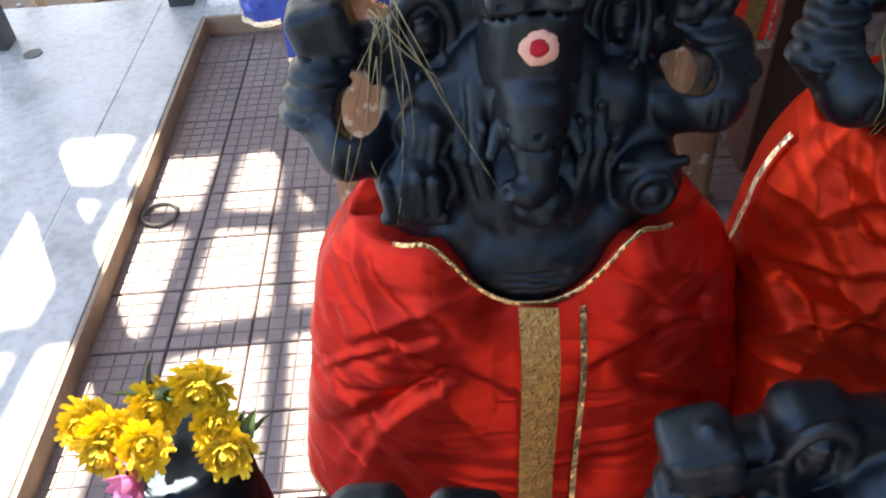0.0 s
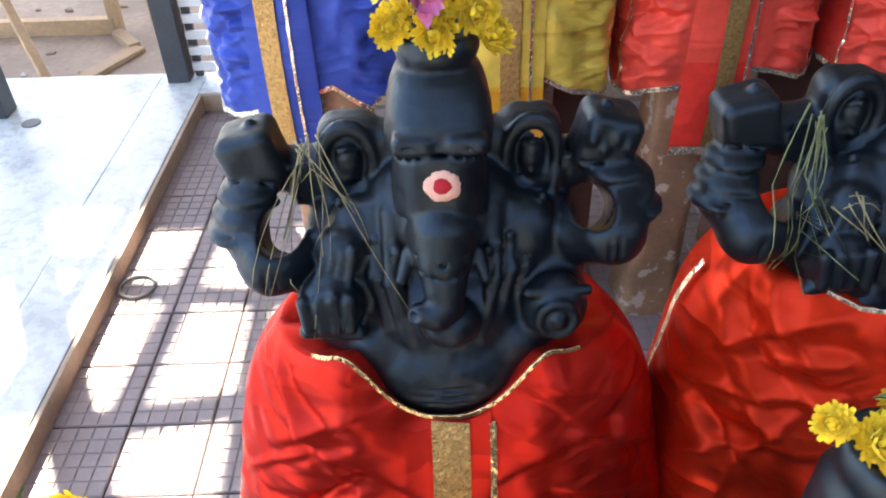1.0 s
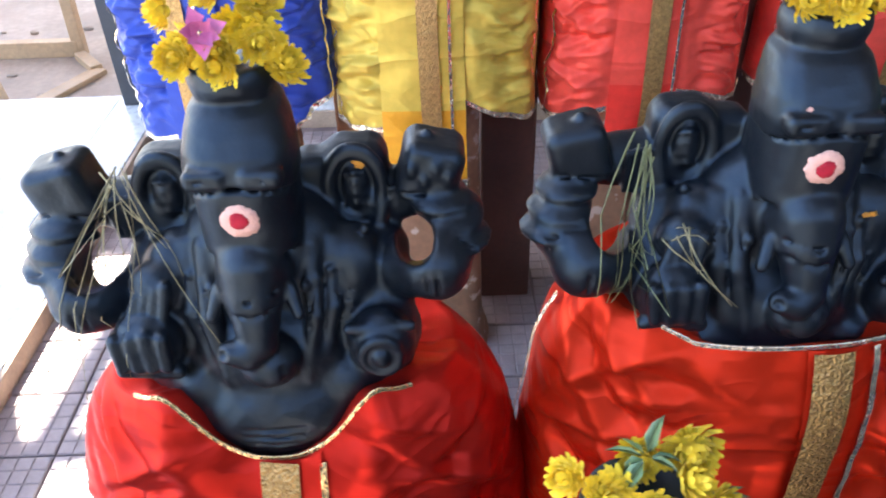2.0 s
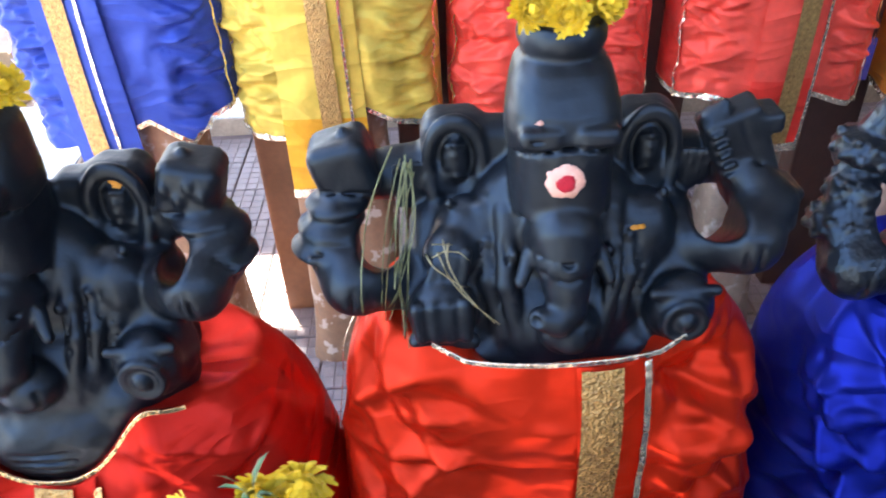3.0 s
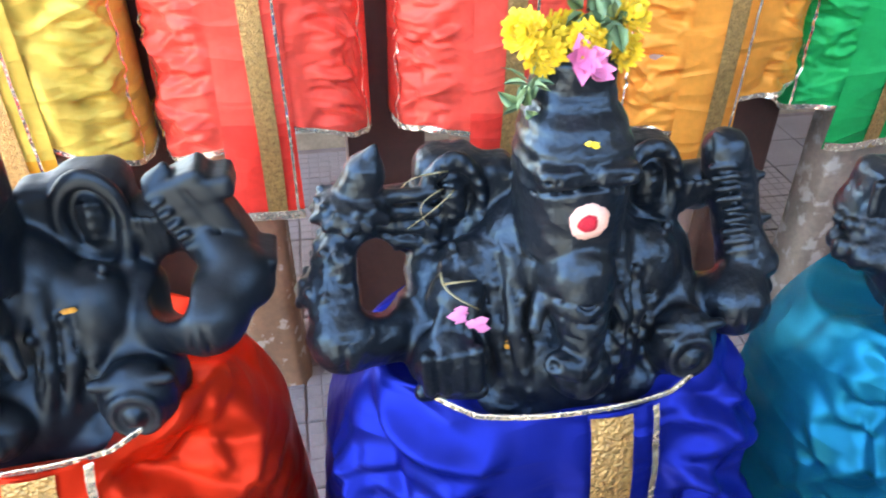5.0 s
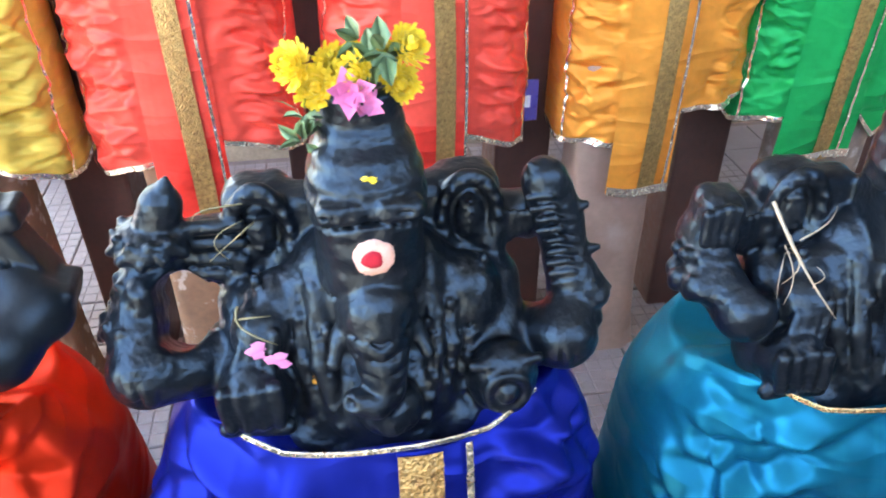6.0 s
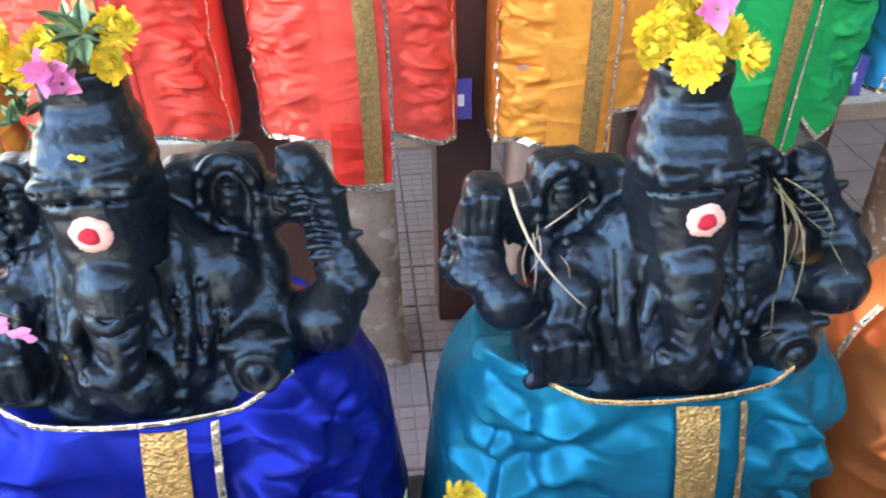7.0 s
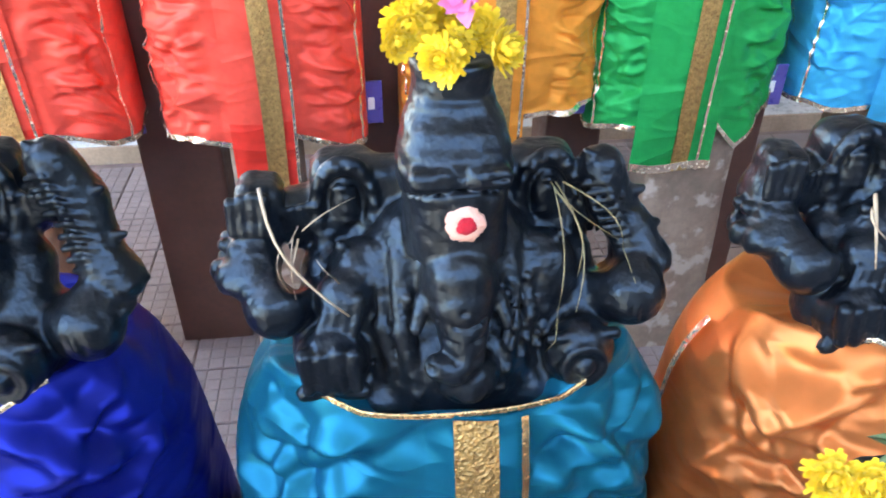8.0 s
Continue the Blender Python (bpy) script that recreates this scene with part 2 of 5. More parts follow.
# ---- carved bust: a field of rounded solids, skinned ----
class Field:
    """Distance field on a grid; solids are blended into it."""

    def __init__(self, lo, hi, step):
        self.lo, self.step = np.array(lo), step
        self.n = np.ceil((np.array(hi) - self.lo) / step).astype(int)
        self.ax = [self.lo[k] + step * np.arange(self.n[k]) for k in range(3)]
        self.d = np.full(self.n, 0.06, np.float32)

    def window(self, lo, hi):
        s = [slice(max(0, int((lo[k] - self.lo[k]) / self.step)), max(0, int((hi[k] - self.lo[k]) / self.step) + 2)) for k in range(3)]
        return tuple(s), np.meshgrid(*[self.ax[k][s[k]] for k in range(3)], indexing="ij")

    def blend(self, s, d, k):
        a = self.d[s]
        h = np.clip(0.5 + 0.5 * (a - d) / k, 0, 1)
        self.d[s] = a * (1 - h) + d * h - k * h * (1 - h)

    def cut(self, s, d, k):
        a = self.d[s]
        h = np.clip(0.5 - 0.5 * (a + d) / k, 0, 1)
        self.d[s] = a * (1 - h) - d * h + k * h * (1 - h)

    def ball(self, c, r, k=0.012, cut=False):
        """An ellipsoid."""
        c, r = np.array(c), np.array(r if hasattr(r, "__len__") else (r, r, r))
        s, (x, y, z) = self.window(c - r - 0.05, c + r + 0.05)
        q = np.sqrt(((x - c[0]) / r[0]) ** 2 + ((y - c[1]) / r[1]) ** 2 + ((z - c[2]) / r[2]) ** 2)
        (self.cut if cut else self.blend)(s, (q - 1) * r.min(), k)

    def rod(self, a, b, r0, r1=None, k=0.012, cut=False):
        """A capsule whose radius runs from r0 to r1."""
        r1 = r0 if r1 is None else r1
        a, b = np.array(a, float), np.array(b, float)
        m = max(r0, r1) + 0.05
        s, (x, y, z) = self.window(np.minimum(a, b) - m, np.maximum(a, b) + m)
        e = b - a
        t = np.clip(((x - a[0]) * e[0] + (y - a[1]) * e[1] + (z - a[2]) * e[2]) / max(e @ e, 1e-9), 0, 1)
        d = np.sqrt((x - a[0] - t * e[0]) ** 2 + (y - a[1] - t * e[1]) ** 2 + (z - a[2] - t * e[2]) ** 2) - (r0 + (r1 - r0) * t)
        (self.cut if cut else self.blend)(s, d, k)

    def block(self, c, h, r=0.01, k=0.012, turn=0.0, cut=False):
        """A rounded box, turned about y."""
        c, h = np.array(c), np.array(h)
        m = np.linalg.norm(h) + 0.05
        s, (x, y, z) = self.window(c - m, c + m)
        ca, sa = math.cos(turn), math.sin(turn)
        X, Y, Z = x - c[0], y - c[1], z - c[2]
        X, Z = ca * X + sa * Z, -sa * X + ca * Z
        qx, qy, qz = np.abs(X) - h[0] + r, np.abs(Y) - h[1] + r, np.abs(Z) - h[2] + r
        d = np.sqrt(np.maximum(qx, 0) ** 2 + np.maximum(qy, 0) ** 2 + np.maximum(qz, 0) ** 2) + np.minimum(np.maximum(qx, np.maximum(qy, qz)), 0) - r
        (self.cut if cut else self.blend)(s, d, k)

    def hoop(self, c, R, r, flat=(1.0, 1.0), k=0.006, cut=False):
        """A ring in the x-z plane (flat: its half widths as shares of R)."""
        c = np.array(c)
        m = R * max(flat) + r + 0.03
        s, (x, y, z) = self.window(c - m, c + m)
        q = (np.sqrt(((x - c[0]) / flat[0]) ** 2 + ((z - c[2]) / flat[1]) ** 2) - R) * min(flat)
        (self.cut if cut else self.blend)(s, np.sqrt(q * q + (y - c[1]) ** 2) - r, k)

    def front(self, x, z):
        """y of the first surface met from the front at x, z."""
        i, k = int(round((x - self.lo[0]) / self.step)), int(round((z - self.lo[2]) / self.step))
        col = self.d[i, :, k]
        j = int(np.argmax(col < 0))
        f = col[j - 1] / (col[j - 1] - col[j])
        return self.ax[1][j - 1] + f * self.step

    def skin(self, name, material):
        d = self.d
        inside = d < 0
        n = [k - 1 for k in d.shape]
        corner = np.zeros(n, int)
        acc, cnt = np.zeros((*n, 3)), np.zeros(n)
        for c in np.ndindex(2, 2, 2):
            corner += inside[c[0]:n[0] + c[0], c[1]:n[1] + c[1], c[2]:n[2] + c[2]]
        act = (corner > 0) & (corner < 8)
        idx = np.argwhere(act)
        P, W = np.zeros((len(idx), 3)), np.zeros(len(idx))
        for axis in range(3):
            for o in np.ndindex(2, 2):
                a = np.insert(np.array(o), axis, 0)
                b = np.insert(np.array(o), axis, 1)
                ia, ib = idx + a, idx + b
                da, db = d[tuple(ia.T)], d[tuple(ib.T)]
                cross = (da < 0) != (db < 0)
                t = np.where(cross, da / np.where(cross, da - db, 1), 0)
                P += np.where(cross[:, None], ia + t[:, None] * (b - a), 0)
                W += cross
        P = self.lo + self.step * P / W[:, None]
        number = np.full(n, -1)
        number[act] = np.arange(len(idx))
        quads = []
        for axis in range(3):
            u, v = (axis + 1) % 3, (axis + 2) % 3
            lo = [slice(None)] * 3
            hi = [slice(None)] * 3
            lo[axis], hi[axis] = slice(0, -1), slice(1, None)
            A, B = inside[tuple(lo)], inside[tuple(hi)]
            for flip in (0, 1):
                e = np.argwhere((A & ~B) if flip == 0 else (~A & B))
                e = e[(e[:, u] > 0) & (e[:, v] > 0) & (e[:, u] < n[u]) & (e[:, v] < n[v])]
                q = []
                for du, dv in ((1, 1), (0, 1), (0, 0), (1, 0)):
                    g = e.copy()
                    g[:, u] -= du
                    g[:, v] -= dv
                    q.append(number[tuple(g.T)])
                q = np.stack(q, 1)
                quads.append(q if flip == 0 else q[:, ::-1])
        me = bpy.data.meshes.new(name)
        me.from_pydata(P.tolist(), [], np.concatenate(quads).tolist())
        me.materials.append(material)
        me.shade_smooth()
        return me


def lattice_noise(shape, cells, rng):
    """Smooth noise from -1 to 1 over a grid of that shape."""
    L = rng.uniform(-1, 1, [c + 2 for c in cells])
    for axis in range(3):
        u = np.linspace(0, cells[axis], shape[axis])
        i = u.astype(int)
        f = u - i
        f = (f * f * (3 - 2 * f)).reshape([-1 if a == axis else 1 for a in range(3)])
        L = np.take(L, i, axis) * (1 - f) + np.take(L, i + 1, axis) * f
    return L


# what sets each bust apart: raised arm on the -x side (fist, bulge of the forearm, elbow, opening) and on the +x side
ARMS = {
    "red": dict(l_fist=(-0.212, -0.025), l_bulge=(-0.230, -0.094), l_elbow=(-0.197, -0.122), l_gap=(-0.184, -0.131, 0.021, 0.010),
                r_fist=(0.188, -0.010), r_bulge=(0.212, -0.078), r_elbow=(0.192, -0.092), r_gap=(0.170, -0.111, 0.020, 0.008), r_kind="fist", l_kind="fist"),
    "orange": dict(l_fist=(-0.226, -0.036), l_bulge=(-0.250, -0.108), l_elbow=(-0.222, -0.138), l_gap=(-0.194, -0.142, 0.022, 0.010),
                   r_fist=(0.206, -0.038), r_bulge=(0.236, -0.090), r_elbow=(0.206, -0.108), r_gap=(0.173, -0.124, 0.022, 0.012), r_kind="blade", l_kind="fist"),
    "blue": dict(l_fist=(-0.214, -0.026), l_bulge=(-0.234, -0.104), l_elbow=(-0.232, -0.140), l_gap=(-0.193, -0.124, 0.021, 0.024),
                 r_fist=(0.194, -0.022), r_bulge=(0.222, -0.116), r_elbow=(0.200, -0.152), r_gap=(0.165, -0.115, 0.017, 0.022), r_kind="rope", l_kind="bud"),
    "teal": dict(l_fist=(-0.205, -0.042), l_bulge=(-0.206, -0.088), l_elbow=(-0.184, -0.110), l_gap=(-0.163, -0.121, 0.017, 0.006),
                 r_fist=(0.170, -0.030), r_bulge=(0.206, -0.096), r_elbow=(0.190, -0.120), r_gap=(0.156, -0.121, 0.018, 0.004), r_kind="rope", l_kind="hand"),
}
BULGE_Y, ELBOW_Y = 0.075, 0.038      # the elbows stand out in front of the hands


def carve_bust(seed, arms, step=0.0031, tall=0.0, ring=True, ridges=0.0, rough=0.3):
    """A seated elephant-headed figure down to its waist. The mark on its forehead is the origin; its front faces -y."""
    rng = np.random.default_rng(seed)
    j = lambda s=0.003: rng.uniform(-s, s)
    A = ARMS[arms]
    F = Field((-0.330, -0.12, -0.42), (0.320, 0.235, 0.165 + tall), step)

    def chain(pts, radii, k=0.006):
        for a, b, r0, r1 in zip(pts, pts[1:], radii, radii[1:]):
            F.rod(a, b, r0, r1, k)

    # back, chest and belly
    F.block((0, 0.150, -0.190), (0.112, 0.050, 0.150), 0.045, 0.012)
    F.block((0, 0.13, -0.33), (0.13, 0.085, 0.09), 0.05, 0.02)
    F.ball((0, 0.085, -0.11), (0.100, 0.065, 0.10), 0.015)
    F.ball((0, 0.068, -0.205), (0.110, 0.088, 0.085), 0.012)
    F.ball((0, 0.045, -0.272), (0.120, 0.089, 0.076), 0.012)
    # a belt round the belly, and the fold over it
    for zb, rb, grow in ((-0.318, 0.0075, 1.0), (-0.334, 0.0055, 0.97)):
        arc = [(0.116 * grow * math.sin(a), 0.045 - 0.074 * grow * math.cos(a), zb + 0.016 * math.sin(a) ** 2) for a in np.linspace(-1.25, 1.25, 11)]
        chain(arc, [rb] * len(arc), 0.004)
    for q in range(3):
        F.rod((-0.042 + 0.006 * q, -0.040, -0.262 - 0.012 * q), (0.036 - 0.006 * q, -0.040, -0.262 - 0.012 * q), 0.0022, k=0.004, cut=True)
    # forehead: a bowed block whose upper edge drops towards the temples
    s, (x, y, z) = F.window((-0.075, -0.03, -0.07), (0.075, 0.15, 0.05))
    q = ((np.abs(x) / 0.0515) ** 2.7 + (np.abs(y - 0.062) / 0.062) ** 2.7) ** (1 / 2.7)
    zz = z + 5.5 * x ** 2
    F.blend(s, np.maximum((q - 1) * 0.055, np.maximum(zz - 0.0310, -0.044 - zz)), 0.004)
    # crown: a pot that narrows to its neck
    s, (x, y, z) = F.window((-0.09, -0.02, -0.02), (0.09, 0.18, 0.16 + tall))
    zc = np.array((0.000, 0.030, 0.040, 0.060, 0.078, 0.092, 0.101, 0.112)) + tall * np.array((0, 0, 0.1, 0.3, 0.6, 0.9, 1, 1))
    hw = np.interp(z, zc, (0.056, 0.057, 0.0575, 0.0555, 0.0515, 0.0465, 0.0385, 0.038) if ring else (0.055, 0.056, 0.056, 0.053, 0.048, 0.041, 0.039, 0.038))
    hw = hw + ridges * 0.0026 * np.sin(z * 330 + seed) * (z < 0.11 + tall)
    mid = np.interp(z, zc, (0.064, 0.0610, 0.0615, 0.066, 0.074, 0.081, 0.085, 0.085))
    q = (np.abs(x) ** 2.6 + np.abs(y - mid) ** 2.6) ** (1 / 2.6)
    F.blend(s, np.maximum(q - hw, np.maximum(0.0335 - z - 5.5 * x ** 2, z - 0.132 - tall)) * 0.9, 0.002)
    rad = np.sqrt(x ** 2 + (y - 0.085) ** 2)
    if ring:
        F.blend(s, np.sqrt((rad - 0.0355) ** 2 + ((z - 0.118 - tall) * 0.62) ** 2) - 0.0085, 0.003)
    else:
        F.blend(s, np.sqrt((rad - 0.034) ** 2 + ((z - 0.126 - tall) * 0.8) ** 2) - 0.0065, 0.004)
    for sx in (-1, 1):      # half-closed eyes on the band over the forehead
        F.block((sx * 0.027, 0.014, 0.046 - 0.004), (0.022, 0.013, 0.011), 0.009, 0.003)
        F.rod((sx * 0.010, 0.0005, 0.044), (sx * 0.042, 0.006, 0.042), 0.0012, k=0.003, cut=True)
        F.rod((sx * 0.006, 0.004, 0.058), (sx * 0.046, 0.014, 0.054), 0.0016, k=0.004, cut=True)
    # brow crease and the crease under the forehead
    for zb, dr in ((0.0322, 5.5), (-0.047, 2.0)):
        arc = [(xx, 0.062 - 0.0615 * (1 - min(1, abs(xx) / 0.0525) ** 2.7) ** (1 / 2.7), zb - dr * xx * xx) for xx in np.linspace(-0.05, 0.05, 9)]
        for a, b in zip(arc, arc[1:]):
            F.rod(a, b, 0.0015, k=0.002, cut=True)
    # trunk: a full bulge under the forehead, narrowing, its tip turned aside over a round sweet
    F.ball((0, 0.018, -0.076), (0.040, 0.040, 0.034), 0.006)
    chain([(0.0, 0.010, -0.066), (0.0, -0.002, -0.092), (0.001, -0.014, -0.116), (0.001, -0.024, -0.138), (-0.010, -0.033, -0.147), (-0.028, -0.036, -0.142)],
          [0.036, 0.031, 0.024, 0.020, 0.017, 0.013], 0.006)
    F.ball((-0.034, -0.046, -0.138), (0.006, 0.008, 0.006), 0.003, cut=True)
    F.ball((0.006, -0.012, -0.176), (0.034, 0.034, 0.030), 0.004)
    arc = [(0.006 + 0.021 * math.cos(a), -0.042 + 0.006 * abs(math.sin(a)), -0.176 + 0.018 * math.sin(a)) for a in np.linspace(-2.9, 0.6, 12)]
    for a, b in zip(arc, arc[1:]):
        F.rod(a, b, 0.0026, k=0.003, cut=True)
    for q in range(4 if ridges else 2):
        zq, yq, wq = -0.078 - 0.017 * q, -0.026 - 0.007 * q, 0.028 - 0.003 * q
        F.rod((-wq, yq + 0.014, zq), (0, yq - 0.004, zq - 0.003), 0.0016, k=0.004, cut=True)
        F.rod((0, yq - 0.004, zq - 0.003), (wq, yq + 0.014, zq), 0.0016, k=0.004, cut=True)
    for sx in (-1, 1):
        # tusk stump and the long lappets that fall from the ear to the belly
        F.rod((sx * 0.036, 0.004, -0.088), (sx * 0.046, -0.012, -0.112), 0.0095, 0.007, 0.004)
        heavy = 1.0 if sx < 0 else 0.8
        for q in range(3):
            a = (sx * (0.056 + 0.021 * q), 0.050 + 0.014 * q, -0.066 - 0.004 * q)
            m = (sx * (0.058 + 0.019 * q), 0.014 + 0.012 * q, -0.135)
            b = (sx * (0.042 + 0.020 * q), -0.006 + 0.014 * q, -0.208 + 0.006 * q)
            chain([a, m, b], [0.0135 * heavy, 0.0125 * heavy, 0.0105 * heavy], 0.0035)
            if ridges:
                for p in range(7):
                    f = p / 6.5
                    w = [m[i] + (b[i] - m[i]) * (2 * f - 1) if f > 0.5 else a[i] + (m[i] - a[i]) * 2 * f for i in range(3)]
                    F.ball((w[0], w[1] - 0.009, w[2] - 0.004), 0.0055 + j(0.001), 0.002)
        F.ball((sx * 0.098, 0.072, -0.118), (0.040, 0.040, 0.058), 0.008)
        # ear: a hooded, rimmed fan with a ridged oval inside
        ex, ez = sx * (0.107 + j(0.002)), -0.032 + j()
        F.block((ex, 0.140, ez - 0.006), (0.037, 0.032, 0.050), 0.024, 0.008)
        F.block((sx * 0.066, 0.128, -0.022), (0.030, 0.024, 0.030), 0.018, 0.010)
        F.ball((ex, 0.100, ez - 0.002), (0.027, 0.015, 0.040), 0.003, cut=True)
        F.hoop((ex, 0.107, ez), 0.0300, 0.0075, (1.0, 1.46), 0.003)
        F.ball((ex, 0.112, ez - 0.002), (0.0155, 0.014, 0.031), 0.002)
        for p in range(4):
            zp = ez + 0.018 - 0.0125 * p
            chain([(ex - 0.011, 0.106, zp - 0.002), (ex, 0.100, zp + 0.002), (ex + 0.011, 0.106, zp - 0.002)], [0.0030] * 3, 0.002)
        chain([(ex - sx * 0.030, 0.106, ez - 0.020), (ex - sx * 0.030, 0.085, ez - 0.050), (sx * 0.060, 0.045, -0.098)], [0.0085, 0.009, 0.009], 0.003)
        chain([(ex + sx * 0.030, 0.106, ez - 0.020), (ex + sx * 0.022, 0.098, ez - 0.052), (ex - sx * 0.010, 0.080, ez - 0.066)], [0.0085, 0.009, 0.008], 0.003)
        if ridges:
            for p in range(14):
                a = 2 * math.pi * p / 14
                F.ball((ex + 0.031 * math.cos(a), 0.101, ez + 0.045 * math.sin(a)), 0.0050 + j(0.001), 0.002)
        # raised arm: out from the shoulder to the hand, down the forearm, back in to the side
        side = "l" if sx < 0 else "r"
        fist, bulge, elbow, gap, kind = A[side + "_fist"], A[side + "_bulge"], A[side + "_elbow"], A[side + "_gap"], A[side + "_kind"]
        deep = 0.116 if kind != "rope" else 0.106
        fat = 1.0 if kind != "hand" else 0.86
        chain([(sx * 0.120, 0.138, -0.058), (fist[0] * 0.5 + sx * 0.06, 0.136, -0.060), (fist[0], 0.126, fist[1] - 0.022)], [0.036, 0.031, 0.026], 0.006)
        low = [(fist[0], deep - 0.004, fist[1] - 0.010), (bulge[0], BULGE_Y, bulge[1]), (elbow[0], ELBOW_Y, elbow[1]), (sx * 0.158, 0.070, elbow[1] - 0.022), (sx * 0.110, 0.105, -0.160)]
        chain(low, [0.018, 0.022, 0.036 * fat, 0.034 * fat, 0.038] if kind == "rope" else [0.024, 0.032 * fat, 0.037 * fat, 0.036 * fat, 0.038], 0.008)
        for p in range(4):       # armlets
            f = 0.25 + 0.5 * p / 3
            F.rod((sx * (0.135 + 0.05 * f), 0.104 - 0.002 * p, -0.032), (sx * (0.132 + 0.05 * f), 0.108, -0.086), 0.0042, k=0.003)
        if kind == "hand":
            F.ball((bulge[0] - 0.004, BULGE_Y, bulge[1] - 0.004), (0.036, 0.036, 0.024), 0.006)
        if kind == "bud":
            # a pointed bud over stacked, knobbed bracelets, and an arm of long pleats
            chain([(-0.206, 0.108, -0.012), (-0.198, 0.106, 0.010), (-0.187, 0.103, 0.040)], [0.024, 0.021, 0.004], 0.003)
            for (xq, zq), rq in (((-0.214, -0.026), 0.040), ((-0.222, -0.068), 0.035), ((-0.234, -0.106), 0.043)):
                yb = 0.104 + (BULGE_Y - 0.104) * (-0.026 - zq) / 0.08
                F.ball((xq, yb, zq), (rq, rq, 0.021), 0.002)
                for p in range(11):
                    a = 2 * math.pi * p / 11
                    F.ball((xq + rq * 0.95 * math.cos(a), yb + rq * 0.95 * math.sin(a), zq - 0.006 + j()), 0.0065, 0.002)
                    F.ball((xq + rq * 0.82 * math.cos(a + 0.3), yb + rq * 0.82 * math.sin(a + 0.3), zq + 0.011 + j()), 0.0055, 0.002)
            for p in range(4):
                F.rod((-0.200, 0.104, -0.018 - 0.016 * p), (-0.128, 0.100, -0.016 - 0.021 * p), 0.0078, k=0.002)
        elif kind == "fist":
            # a blocky fist over a plain wrist
            c = (fist[0] + sx * 0.002, deep - 0.002, fist[1] + (0.004 if sx < 0 else 0.0))
            F.block(c, (0.034, 0.034, 0.036), 0.015, 0.005, turn=-sx * 0.25)
            F.rod((c[0] - sx * 0.004, c[1], c[2] + 0.028), (c[0] - sx * 0.002, c[1] - 0.002, c[2] + 0.040), 0.015, 0.006, 0.006)
            F.rod((c[0] - 0.030, c[1] - 0.030, c[2] - 0.018), (c[0] + 0.030, c[1] - 0.030, c[2] - 0.022), 0.0026, k=0.004, cut=True)
            if sx > 0:
                for p in range(4):
                    F.ball((c[0] - 0.020 + 0.013 * p, c[1] - 0.030, c[2] + 0.012 - 0.012 * (p % 2) + j()), (0.0075, 0.009, 0.012), 0.003)
                F.ball((c[0] + 0.034, c[1] - 0.018, c[2] - 0.048), (0.024, 0.028, 0.020), 0.004)
            for p, (f, w) in enumerate(((0.46, 0.034), (0.74, 0.037), (1.0, 0.039))):
                xq, zq = fist[0] + (bulge[0] - fist[0]) * f, fist[1] + (bulge[1] - fist[1]) * f
                F.ball((xq + sx * 0.002, deep + (BULGE_Y - deep) * f - 0.002, zq), (w + 0.002, w + 0.003, 0.0135), 0.003)
            for p in range(3):
                F.rod((bulge[0] - 0.026, BULGE_Y - 0.034, bulge[1] + 0.018 - 0.011 * p), (bulge[0] + 0.026, BULGE_Y - 0.034, bulge[1] + 0.014 - 0.011 * p), 0.0020, k=0.004, cut=True)
        elif kind == "hand":
            # fingers bent over the palm, a ruffled cuff below
            F.block((fist[0] + 0.006, deep, fist[1] + 0.004), (0.025, 0.028, 0.036), 0.016, 0.005, turn=-0.15)
            for p in range(4):
                F.rod((fist[0] - 0.018 + 0.011 * p, deep - 0.030, fist[1] + 0.034 - 0.003 * abs(p - 2)), (fist[0] - 0.018 + 0.010 * p, deep - 0.034, fist[1] - 0.004), 0.0068, k=0.002)
            for p in range(9):
                a = 2 * math.pi * p / 9
                F.ball((fist[0] - 0.006 + 0.027 * math.cos(a), deep - 0.014 + 0.027 * math.sin(a), fist[1] - 0.026 + j()), 0.008, 0.006)
                F.ball((fist[0] - 0.010 + 0.031 * math.cos(a + 0.4), deep - 0.030 + 0.031 * math.sin(a + 0.4), fist[1] - 0.052 + j()), (0.009, 0.009, 0.014), 0.006)
        elif kind == "blade":
            # an axe-like blade leaning outwards, notched on its inner edge
            F.block((fist[0] + 0.004, 0.110, fist[1] - 0.004), (0.032, 0.022, 0.060), 0.007, 0.003, turn=0.42)
            chain([(fist[0] - 0.030, 0.108, 0.004), (fist[0] - 0.024, 0.106, 0.022)], [0.018, 0.005], 0.005)
            F.block((fist[0] + 0.012, 0.110, 0.000), (0.026, 0.022, 0.012), 0.006, 0.004, turn=0.1)
            F.rod((fist[0] - 0.008, 0.086, 0.004), (fist[0] + 0.040, 0.086, -0.092), 0.0030, k=0.003, cut=True)
            F.block((0.248, 0.096, -0.082), (0.026, 0.026, 0.016), 0.006, 0.004, turn=-0.3)
            for p in range(9):
                F.block((fist[0] - 0.034 + 0.0062 * p, 0.092, -0.006 - 0.0125 * p), (0.0075, 0.011, 0.0038), 0.002, 0.002, turn=0.5)
            F.ball((0.240, 0.074, -0.104), (0.030, 0.034, 0.018), 0.004)
        else:
            # a knotted rope held up, with a hooked end and small spikes outside
            top = (fist[0] - 0.008, 0.104, fist[1] + 0.026)
